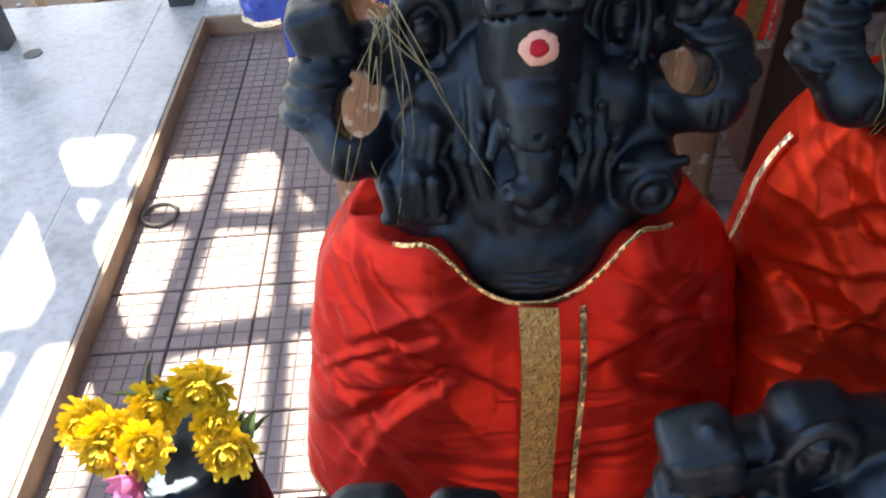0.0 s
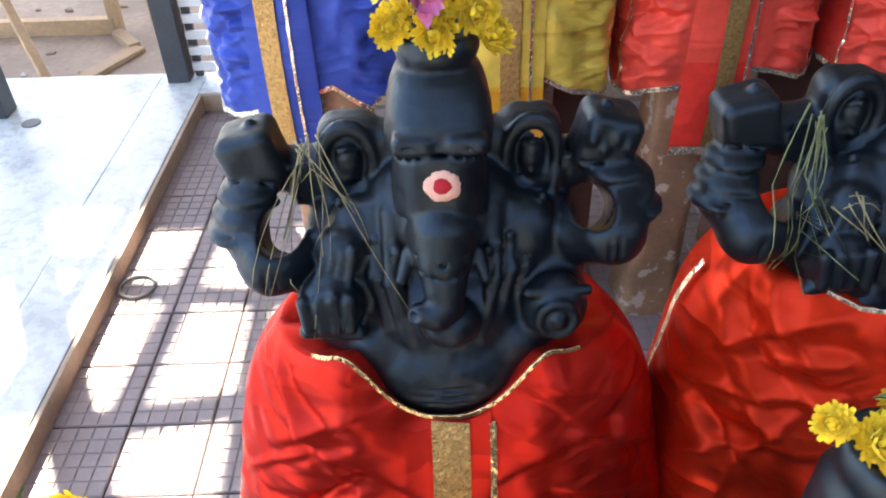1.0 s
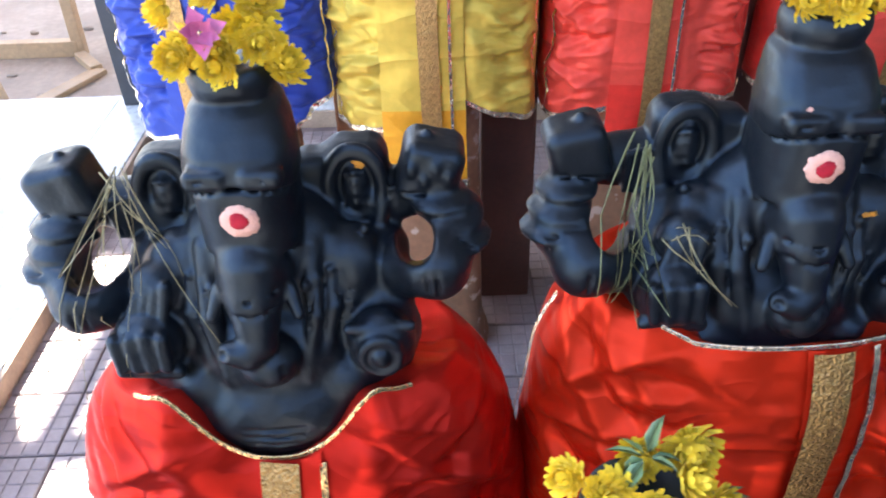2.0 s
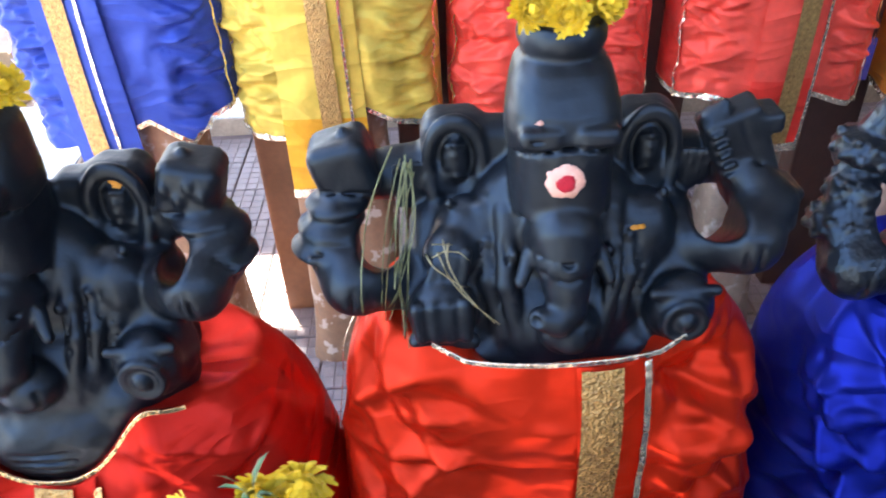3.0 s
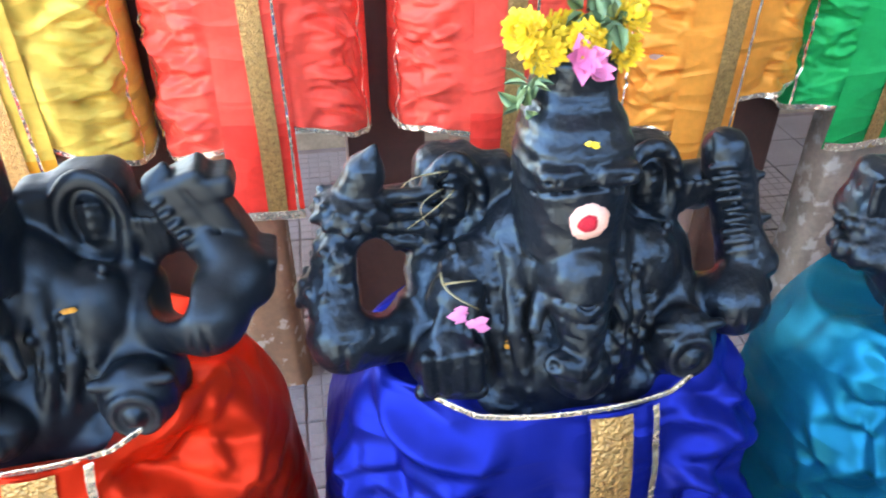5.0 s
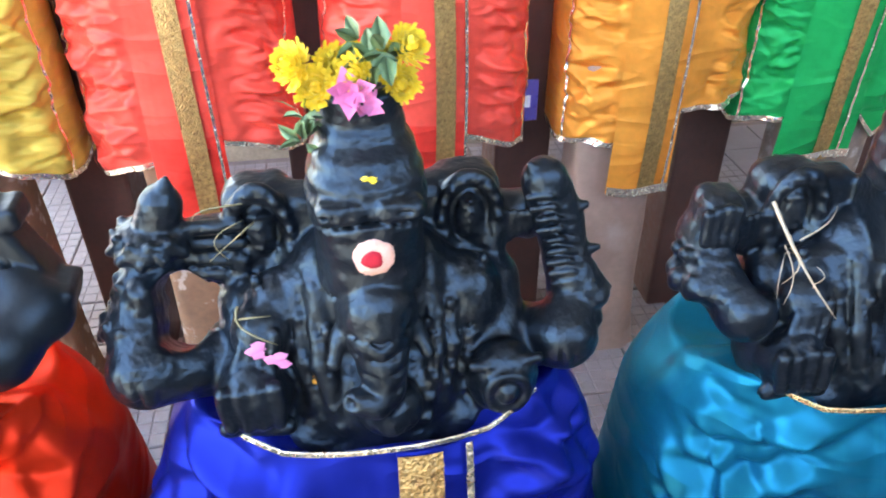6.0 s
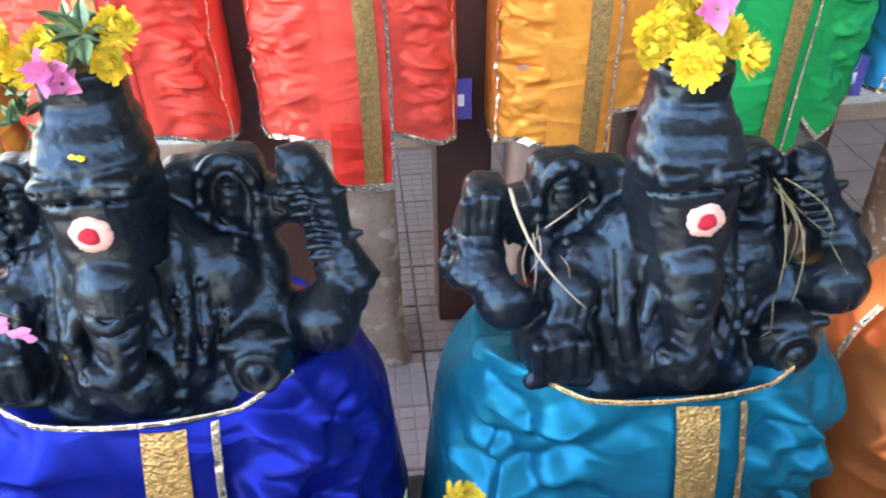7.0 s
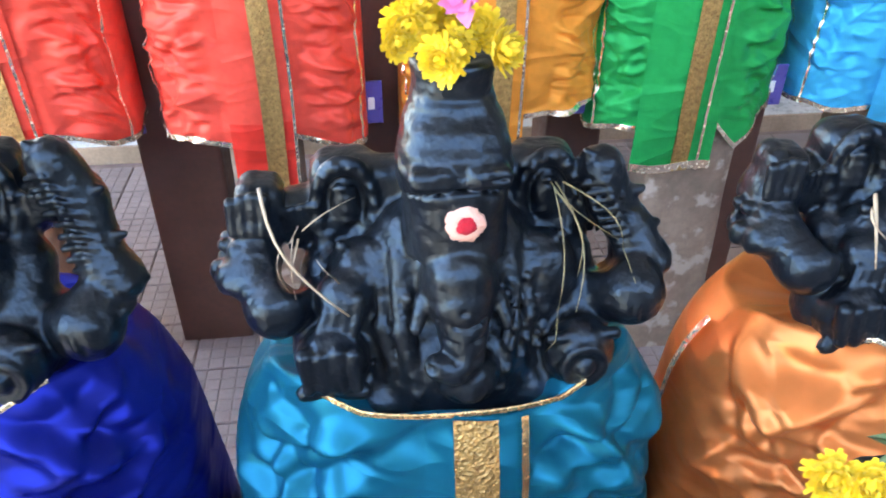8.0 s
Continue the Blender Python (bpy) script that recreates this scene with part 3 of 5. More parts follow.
            chain([top, (fist[0] + 0.010, 0.102, fist[1] - 0.020), (bulge[0] - 0.010, 0.086, bulge[1] + 0.028), (bulge[0], BULGE_Y, bulge[1])], [0.025, 0.027, 0.025, 0.032], 0.004)
            chain([(top[0] - 0.008, top[1], top[2] + 0.008), (top[0] - 0.018, top[1] - 0.006, top[2] + 0.022)], [0.016, 0.005], 0.004)
            for p in range(11):
                f = p / 10
                xq, zq = top[0] + (bulge[0] - top[0]) * f, top[2] - 0.008 + (bulge[1] - top[2]) * f
                yq = 0.078 - 0.028 * f
                F.rod((xq - 0.022, yq + 0.008, zq - 0.002), (xq - 0.002, yq, zq + 0.005), 0.0040, k=0.002)
                F.rod((xq + 0.000, yq, zq + 0.003), (xq + 0.020, yq + 0.008, zq - 0.006), 0.0036, k=0.002)
                if p % 4 == 2:
                    F.rod((xq + 0.022, yq + 0.022, zq), (xq + 0.036, yq + 0.020, zq + 0.004), 0.009, 0.005, 0.004)
            F.ball((bulge[0] + 0.014, BULGE_Y - 0.004, bulge[1] - 0.004), (0.024, 0.028, 0.020), 0.003)
            F.ball((bulge[0] - 0.002, BULGE_Y - 0.022, bulge[1] - 0.024), (0.028, 0.026, 0.014), 0.003)
        for p in range(3):      # creases round the elbow
            xq = elbow[0] * (1 - 0.25 * p) + sx * 0.150 * 0.25 * p
            F.rod((xq, ELBOW_Y - 0.038, elbow[1] + 0.026), (xq + sx * 0.004, ELBOW_Y - 0.034, elbow[1] - 0.026), 0.0022, k=0.004, cut=True)
        # the opening between arm and side
        gx, gz, gr, gh = gap
        for f in (-1, 0, 1):
            F.rod((gx, 0.0, gz + gh * f + 0.080), (gx, 0.235, gz + gh * f - 0.084), gr, k=0.005, cut=True)
        # lower hand closed on the raised knee
        kx, kz = sx * (0.130 + j()), -0.165 if sx < 0 else -0.174
        F.rod((sx * 0.128, 0.098, -0.110), (kx, 0.050, kz + 0.006), 0.034, 0.036, 0.008)
        F.ball((kx, 0.042, kz - 0.010), (0.044, 0.048, 0.046), 0.008)
        F.ball((kx, 0.008, kz), (0.038, 0.030, 0.044), 0.005)
        if sx > 0:
            F.hoop((kx, -0.017, kz), 0.021, 0.0055, (1.0, 1.1), 0.003)
            F.ball((kx, -0.020, kz), (0.010, 0.008, 0.012), 0.002)
            F.rod((kx - 0.034, -0.004, kz + 0.030), (kx + 0.034, -0.002, kz + 0.030), 0.0065, k=0.003)
        else:
            for p in range(4):
                F.rod((kx - 0.027 + 0.017 * p, -0.012, kz + 0.026 + j()), (kx - 0.024 + 0.016 * p, -0.018, kz - 0.012), 0.0085, 0.0075, 0.004)
            F.rod((kx - 0.030, -0.006, kz - 0.026), (kx + 0.030, -0.008, kz - 0.028), 0.0095, k=0.003)
            # a second, open hand over the thigh
            F.ball((sx * 0.116, 0.040, -0.108), (0.030, 0.026, 0.030), 0.006)
            for p in range(4):
                F.rod((sx * (0.100 + 0.011 * p), 0.020, -0.094 - 0.004 * p), (sx * (0.108 + 0.012 * p), 0.008, -0.132), 0.0062, k=0.002)
        F.rod((sx * 0.085, 0.02, -0.235), (kx, 0.05, -0.225), 0.035, 0.035, 0.012)
    for sx in (-1, 1):
        for q in range(5):
            f = q / 4
            F.rod((sx * (0.060 + 0.052 * f), 0.026 + 0.022 * f, -0.086 - 0.004 * q), (sx * (0.052 + 0.050 * f), 0.002 + 0.024 * f, -0.150 - 0.010 * q), 0.0016, k=0.003, cut=True)
        for q in range(6):
            F.ball((sx * (0.050 + 0.013 * q), 0.020 + 0.009 * q, -0.100 + 0.0016 * q * q), (0.0060, 0.0060, 0.0070), 0.002)
    # chisel marks: dents and small facets
    n = tuple(int(w / 0.015) for w in (0.65, 0.355, 0.585 + tall))
    fine, broad = lattice_noise(F.d.shape, tuple(2 * c for c in n), rng), lattice_noise(F.d.shape, n, rng)
    patch = np.clip(lattice_noise(F.d.shape, tuple(c // 4 + 1 for c in n), rng) * 1.4 + 0.4, 0, 1)
    F.d += (0.0006 + 0.0007 * rough) * broad + (0.0002 + 0.0024 * rough) * (0.35 - np.abs(fine)) * patch
    return F


# ---- setting: floor, ledge, ground, added roof ----
LEDGE_X, LEDGE_Y, LEDGE_H = -0.82, 3.80, 0.08


def plain(name, lo, hi, material, label, category, bevel=0.0, kind="structure"):
    bm = bmesh.new()
    box(bm, lo, hi, bevel)
    ob = part(name, bm, material, None, label, smooth=False)
    return tagged(ob, category=category, kind=kind)


bed = plain("floor", (LEDGE_X - 0.002, -1.2, -0.14), (6.2, LEDGE_Y, -0.012), GROUT, "dark mortar bed of a chequered tile floor", "floor")
plain("ground", (-300, 4.08, -0.30), (300, 300, -0.02), EARTH, "dusty bare cement yard with litter", "ground")
tagged(plain("ground", (-300, -300, -0.30), (300, 4.08, -0.142), EARTH, "dusty bare cement yard around the shed", "ground"))
plain("platform", (-4.2, -1.2, -0.12), (LEDGE_X - 0.262, 4.07, LEDGE_H), SLAB, "pale polished stone platform with sun patches", "platform", 0.004)
plain("platform_border", (LEDGE_X - 0.26, -1.2, -0.12), (LEDGE_X - 0.02, 4.07, LEDGE_H + 0.001), SLAB, "pale stone border slab of the platform", "platform", 0.006)
plain("platform_border", (LEDGE_X - 0.02, LEDGE_Y + 0.02, -0.12), (6.2, 4.07, LEDGE_H + 0.001), SLAB, "pale stone kerb along the yard", "platform", 0.006)
plain("ledge_face", (LEDGE_X - 0.018, -1.2, -0.12), (LEDGE_X, LEDGE_Y + 0.018, LEDGE_H - 0.002), EDGE, "ochre painted riser of the platform", "riser", 0.004)
plain("ledge_face", (LEDGE_X, LEDGE_Y, -0.12), (6.2, LEDGE_Y + 0.018, LEDGE_H - 0.002), EDGE, "ochre painted riser of the kerb", "riser", 0.004)


# unseen roof added to shade the statues; its gap and timbers shape sun patches
ROOF = 4.0


def shade_roof_sheet(lo, hi):
    bm = bmesh.new()
    n = max(2, int((hi[0] - lo[0]) / 0.05))
    P = [[bm.verts.new((lo[0] + (hi[0] - lo[0]) * i / n, y, ROOF + 0.012 * math.sin(i * math.pi / 2) + dz)) for i in range(n + 1)] for dz, y in ((0, lo[1]), (0, hi[1]), (0.006, hi[1]), (0.006, lo[1]))]
    for A, B in zip(P, P[1:] + P[:1]):
        for i in range(n):
            bm.faces.new((A[i], A[i + 1], B[i + 1], B[i]))
    tagged(part("ceiling", bm, ROOFING, None, "unseen grey corrugated sheets added to shade the statues"), category="roof", kind="structure")


GAP = (-2.62, -1.13, 3.85, 5.50)
EAVE, REAR = 2.35, 9.0
shade_roof_sheet((GAP[1], EAVE), (7.0, REAR))
shade_roof_sheet((-0.35, -1.6), (7.0, EAVE))
shade_roof_sheet((-5.5, EAVE), (GAP[0], REAR))
shade_roof_sheet((GAP[0], EAVE), (GAP[1], GAP[2]))
shade_roof_sheet((GAP[0], GAP[3]), (GAP[1], REAR))
# unseen timbers laid over the gap to cast bars across the sunlit floor
for k, (a, b2, w) in enumerate((((-2.8, 4.35), (-1.1, 4.62), 0.07), ((-2.08, 3.7), (-1.93, 5.6), 0.08), ((-2.8, 5.15), (-1.1, 4.95), 0.06), ((-1.62, 3.9), (-1.72, 5.6), 0.06), ((-2.40, 3.9), (-2.28, 5.6), 0.05))):
    d = Vector((b2[0] - a[0], b2[1] - a[1], 0))
    bm = bmesh.new()
    box(bm, (0, -w / 2, -0.05), (d.length, w / 2, 0.05), 0.005, 1, Matrix.Translation((a[0], a[1], ROOF - 0.07 - 0.1 * (k % 2))) @ d.to_track_quat("X", "Z").to_matrix().to_4x4())
    tagged(part("rafter", bm, TIMBER, None, "unseen rough timber rafter added to break up the sun patches", False), category="rafter", kind="structure")


# walls added only to hold back sky light and bounce on three sides
plain("wall_south", (-2.2, -2.75, -0.142), (7.0, -2.55, 3.0), PLASTER, "plain grey plastered wall added to block low light from the front", "wall")
plain("wall_north", (-0.20, 4.40, -0.142), (7.0, 4.60, 3.95), PLASTER, "plain grey plastered wall added to block light from the rear", "wall")
plain("wall_east", (6.8, -2.55, -0.142), (7.0, 9.0, 3.95), PLASTER, "plain grey plastered wall added to block light from the right", "wall")


def steel_post(x, y, lo, hi, w, label):
    bm = bmesh.new()
    box(bm, (x - w / 2, y - w / 2, lo), (x + w / 2, y + w / 2, hi), 0.006, 2)
    tagged(part("post", bm, STEEL, None, label, False), category="post", kind="structure")


steel_post(-0.97, 4.00, LEDGE_H, ROOF, 0.115, "dark grey steel roof post on the platform corner")
steel_post(-1.78, 3.66, LEDGE_H, ROOF, 0.12, "dark grey steel roof post on the platform")
for x, y in ((6.6, -1.2), (6.6, 8.6), (-5.2, 8.6), (-5.2, 2.6)):
    steel_post(x, y, -0.142, ROOF, 0.12, "dark grey steel roof post at the far side")

# ---- cloth ----
class Skirt:
    """The hang of a puffed silk wrap round a pillar: an oval that swells below the waist."""

    def __init__(self, x, y, waist, hem, a=0.232, b=0.165, puff=0.17, flare=0.19, seed=0, square=2.3):
        self.square = square
        self.c, self.waist, self.hem, self.a, self.b, self.puff, self.flare = (x, y), waist, hem, a, b, puff, flare
        self.rng = np.random.default_rng(seed)
        self.drop = waist - hem

    def size(self, v):
        """Share of the full oval at v (0 waist, 1 hem)."""
        v = np.asarray(v, float)
        return 0.90 + self.puff * (1 - (1 - np.clip(v * self.drop / 0.12, 0, 1)) ** 2) + self.flare * v

    def front(self, x, v, out=0.0):
        """y of the wrap's front at x (from its middle)."""
        s = self.size(v)
        q = np.clip(np.abs(x) / (self.a * s), 0, 0.995)
        return self.c[1] - self.b * s * (1 - q ** self.square) ** (1 / self.square) - out


def silk_skirt(label, x, y, waist, hem, tail, cloth, tail_cloth=None, seed=0, a=0.232, b=0.166, band_at=0.02, band_w=0.046, tail_w=0.13, edge="silver",
               peak=0.0, tip=0.03, amp=1.0, creases=80, flute=1.0, side_trim=False, puff=0.17, flare=0.23, pleated=0.0, rise=0.022, pipe=0.160, dip=0.0, crumple=1.0, pull=1.0, soft=1, level=0.0, fine=1.0, edge_calm=0.3, reach=(-0.03, 0.45), square=2.3, lobes=None, shift=0.0):
    S = Skirt(x, y, waist, hem, a, b, puff, flare, seed, square)
    rng = S.rng
    thing = new("silk_skirt")
    tagged(thing, label, "skirt", "silk skirts on the statues")
    nu, nv = 320, 124
    turn = 2 * math.pi * (np.arange(nu) / nu - 0.5)
    th = -math.pi / 2 + turn - 0.42 * np.sin(turn)      # closer columns at the front
    v = np.linspace(0, 1, nv)[:, None]
    T = th[None, :]
    s = S.size(v)
    cx = np.sign(np.cos(T)) * np.abs(np.cos(T)) ** (2 / square)
    sy = np.sign(np.sin(T)) * np.abs(np.sin(T)) ** (2 / square)
    X = S.a * s * cx
    Y = S.b * s * sy
    front = np.clip(-sy, 0, 1)
    # the hem: two lobes that end in a point beside the hanging pleat
    side = X / S.a
    if lobes:
        hem_z = S.hem + np.interp(side, (-1.15, -0.6, -0.22, 0.22, 0.6, 1.15), lobes) * np.clip(front * 3, 0, 1) + 0.004 * np.sin(7 * T + seed)
    else:
        hem_z = S.hem - tip * np.clip(1 - np.abs(np.abs(side) - 0.55) / 0.42, 0, 1) * np.clip(front * 2, 0, 1) + 0.008 * np.sin(3 * T + seed)
    top_z = S.waist + peak * np.exp(-((np.abs(X) - 0.115) / 0.03) ** 2) * front - dip * np.exp(-(np.abs(X) / 0.078) ** 2.6) * front - 0.02 * (1 - front) + rise * np.clip((np.abs(X) - 0.105) / 0.05, 0, 1) * np.clip(front * 3, 0, 1)
    Z = top_z + (hem_z - top_z) * v
    # folds: pulled creases from the pleat and the sides, broad puffs, hanging flutes at the hem
    U = (T + math.pi / 2) * 0.235 + 0 * v
    h = S.waist - Z
    drop = S.waist - S.hem
    fold = np.zeros_like(Z)
    n1, n2 = value_noise(U * 7 + 20, h * 7 + 5, rng), value_noise(U * 16 + 40, h * 16 + 9, rng)
    for q in range(creases):
        sgn = 1 if q % 2 else -1
        if q % 3 or (lobes and q % 2):
            u0, h0 = sgn * rng.uniform(0.06, 0.10), rng.uniform(*reach) * drop
            ang = rng.uniform(-0.35, 0.75)
        else:
            u0, h0 = sgn * rng.uniform(0.26, 0.33), rng.uniform(*reach) * drop
            ang, sgn = rng.uniform(0.0, 0.9), -sgn
        ang = ang * (1 - level) + 0.12 * level * math.sin(7.0 * q)
        L, wd, am, cv = pull * rng.uniform(0.12, 0.38), fine * rng.uniform(0.005, 0.015), fine * rng.choice((-0.8, 1.0)) * rng.uniform(0.005, 0.015), rng.uniform(-1.8, 2.6)
        a_, b_ = sgn * (U - u0), h - h0
        along = a_ * math.cos(ang) + b_ * math.sin(ang)
        off = -a_ * math.sin(ang) + b_ * math.cos(ang) - cv * along ** 2 + 0.020 * (n1 - 0.5)
        span = np.clip(along / 0.03, 0, 1) * np.clip((L - along) / (0.6 * L), 0, 1)
        wq = wd * (0.7 + 2.4 * np.clip(along, 0, 1))
        lean = wq * (1 + 0.55 * np.tanh(off / 0.004) * (1 if q % 4 < 2 else -1))      # one steep flank
        fold += am * span * np.exp(-(np.sqrt(off ** 2 + (0.0030 * fine) ** 2) - 0.0030 * fine) / lean)
    for q in range(5):
        an, fr = rng.uniform(0.1, math.pi - 0.1), rng.uniform(8, 22)
        sn = np.sin(fr * (U * math.cos(an) + h * math.sin(an)) + 4.5 * n1 + rng.uniform(0, 6))
        fold += 0.0050 * fine * (0.64 - np.sqrt(sn ** 2 + 0.03)) * np.clip(1.8 * value_noise(U * 5 + 7 * q, h * 5 + 3, rng) - 0.35, 0, 1.2)
    # crumpled facets, stretched along the pull
    near = np.full_like(Z, 9.0)
    tilt = 0.5 * np.sign(U) * np.clip(np.abs(U) / 0.1, 0, 1)
    for q in range(70):
        du, dh = U - rng.uniform(-0.42, 0.42) + 0.03 * (n1 - 0.5), h - rng.uniform(-0.03, 1.05) * drop + 0.03 * (n2 - 0.5)
        near = np.minimum(near, np.sqrt((du * 0.9 + dh * tilt) ** 2 * 0.35 + (dh - du * tilt) ** 2 * 1.5 + 0.012 ** 2))
    fold += 0.30 * crumple * (np.minimum(near, 0.09) - 0.04) * np.clip(1.7 * value_noise(U * 6 + 3, h * 6 + 11, rng) - 0.25, 0, 1)
    fold += 0.010 * (n1 - 0.5) + 0.0015 * (n2 - 0.5)
    fold += 0.006 * np.sin(U * 46 + 5 * n1 + seed) * np.clip((v - 0.45) / 0.5, 0, 1) * flute
    fold *= 1 - 0.55 * np.clip((v - 0.8) / 0.2, 0, 1)
    for q in range(soft):       # round the folds off
        fold = 0.25 * np.roll(fold, 1, 1) + 0.5 * fold + 0.25 * np.roll(fold, -1, 1)
        fold[1:-1] = 0.25 * fold[:-2] + 0.5 * fold[1:-1] + 0.25 * fold[2:]
    half = tail_w * 0.45 if pleated else (band_w + 0.03) / 2
    calm = np.clip((np.abs(X - (shift if pleated else band_at + 0.012)) - half) / 0.03, 0, 1) * front + (1 - front)
    fold *= edge_calm + (1 - edge_calm) * np.clip(front * 1.6, 0, 1) ** 2
    fold *= amp * np.clip(v / 0.06, 0, 1) * (0.12 + 0.88 * calm)
    nx, ny = np.cos(T), np.sin(T)
    P = np.stack([x + X + nx * fold, y + Y + ny * fold, Z + 0 * X], -1)
    # a soft roll inwards at the waist
    inner = [np.stack([x + X[0] * f, y + Y[0] * f, Z[0] + dz * (0.12 + 0.88 * np.exp(-(X[0] / 0.12) ** 4) * front[0]) + 0.004 * np.sin(9 * T[0] + seed)], -1)[None] for f, dz in ((0.45, -0.09), (0.70, -0.06), (0.86, -0.03), (0.96, -0.004))]
    me = grid_mesh("cloth", np.concatenate([*inner, P]), cloth, closed_u=True)
    ob = new("cloth", me)
    ob.parent = thing
    # tinsel along the hem and the waist
    rows = P[-4:].copy()
    rows[..., 0] += nx * 0.0022
    rows[..., 1] += ny * 0.0022
    tr = new("hem_trim", grid_mesh("hem_trim", rows, SILVER if edge == "silver" else TINSEL, closed_u=True))
    tr.parent = thing
    k = [i for i in range(nu) if front[0, i] > 0.10 and abs(X[0, i]) < pipe]
    N = np.stack([nx[0, k], ny[0, k], 0 * nx[0, k]], -1)
    crimp = 0.0007 * np.sin(np.arange(len(k)) * 1.9 + seed)[:, None] + 0.0006 * rng.uniform(-1, 1, (len(k), 1))
    rows = [P[0, k] + N * (o + crimp * s2) + np.array((0, 0, dz)) + crimp * np.array((0, 0, 0.8)) for o, dz, s2 in
            ((-0.001, 0.001, 0.5), (0.001, 0.0026, 0.6), (0.0028, 0.0012, 1.0), (0.0022, -0.0004, 0.3), (0.0036, -0.0016, 1.0), (0.0030, -0.0036, 0.6))]
    po = new("waist_piping", grid_mesh("waist_piping", np.stack(rows), SILVER if edge == "silver" else TINSEL))
    po.parent = thing
    tagged(po, "folded metallic edging")
    if side_trim:
        for q in ((-1, 1) if side_trim is True else side_trim):
            i = int(np.argmin(np.abs(th + math.pi / 2 - q * 1.12)))
            cols = P[6:, i - 1:i + 2].copy()
            cols[..., 0] += nx[:, i - 1:i + 2] * 0.008
            cols[..., 1] += ny[:, i - 1:i + 2] * 0.008
            so = new("side_trim", grid_mesh("side_trim", cols, SILVER))
            so.parent = thing
    # the hanging pleat with its gold band and side edge
    mz, mx = 60, 40
    w = np.linspace(0, 1, mz)[:, None]
    q = np.linspace(-1, 1, mx)[None, :]
    length = S.waist - tail
    vv = np.clip(w * length / (S.waist - S.hem), 0, 1)
    lift = 0.010 if pleated else 0.005
    wide = tail_w * (0.46 + 0.06 * w) if pleated else (band_w + 0.030) / 2 + 0 * w
    TX = q * wide + (shift if pleated else band_at + 0.014)
    below = np.clip(w * length - (S.waist - S.hem), 0, 1)
    TY = S.front(TX, vv, lift) + 0.05 * below - 0.0045 * pleated * np.abs(np.sin(q * 10 + 2.2 * np.sin(3.1 * q + seed) + 0.6 * np.sin(5 * w + seed))) - 0.004 * np.sin(2.5 * TX / (tail_w * 0.5) + 4 * w)
    TZ = S.waist - 0.001 - length * w + 0.004 * np.sin(3 * q + seed) * w - dip * np.exp(-(np.abs(TX) / 0.078) ** 2.6) * (1 - w)
    TP = np.stack([x + TX, TY, TZ + 0 * TX], -1)
    cut = int(np.searchsorted(w[:, 0] * length, (S.waist - S.hem) * 0.90)) if tail_cloth else mz - 1
    tail_ob = new("pleat", grid_mesh("pleat", TP[:cut + 1], cloth))
    tail_ob.parent = thing
    if tail_cloth:
        low = new("pleat_end", grid_mesh("pleat_end", TP[cut:], tail_cloth))
        low.parent = thing

    def strip(name, x0, width, material, up, label=""):
        qq = np.linspace(-0.5, 0.5, 9)[None, :]
        BX = x0 + qq * width + 0.003 * np.sin(6 * w + seed)
        BY = S.front(BX, vv, lift + up) + 0.05 * below - 0.0035 * 0.6 - 0.004 * np.sin(2.5 * BX / (tail_w * 0.5) + 4 * w) - 0.0012 * np.sin(w * 70) * (0.2 if material == GOLD else 1)
        ob2 = new(name, grid_mesh(name, np.stack([x + BX, BY, TZ[:, :1] + 0.0005 + 0 * BX], -1), material))
        ob2.parent = thing
        if label:
            tagged(ob2, label)

    strip("gold_band", band_at, band_w, GOLD, 0.004, "woven gold brocade band")
    strip("side_edge", band_at + band_w * 0.5 + 0.028, 0.008, SILVER if edge == "silver" else TINSEL, 0.005, "crinkled tinsel edging")
    if tail < S.hem - 0.02:
        rows = TP[-3:].copy()
        rows[..., 1] -= 0.006
        e2 = new("pleat_hem", grid_mesh("pleat_hem", rows, SILVER if edge == "silver" else TINSEL))
        e2.parent = thing
    return thing


# ---- statues, pedestals and what they wear ----
BUSTS = [carve_bust(11, "red", rough=0.22), carve_bust(12, "orange", rough=0.06), carve_bust(13, "blue", ring=False, ridges=0.35, rough=0.75),
         carve_bust(14, "teal", ring=False, ridges=0.25, rough=0.75), carve_bust(15, "red", 0.0042, tall=0.07)]
BUST_MESH = [f.skin("statue", CRUSTED if k in (2, 3) else STONE) for k, f in enumerate(BUSTS)]
MIDDLE = ((0.377, 0.876, 1.392, 0), (0.960, 0.894, 1.418, 1), (1.527, 0.894, 1.405, 2), (2.107, 0.875, 1.384, 3), (2.680, 0.880, 1.388, 3))
FRONT = ((0.085, 0.425, 1.120, 4), (0.705, 0.475, 1.160, 4), (1.245, 0.475, 1.150, 4), (1.800, 0.480, 1.130, 4), (2.360, 0.480, 1.145, 4))


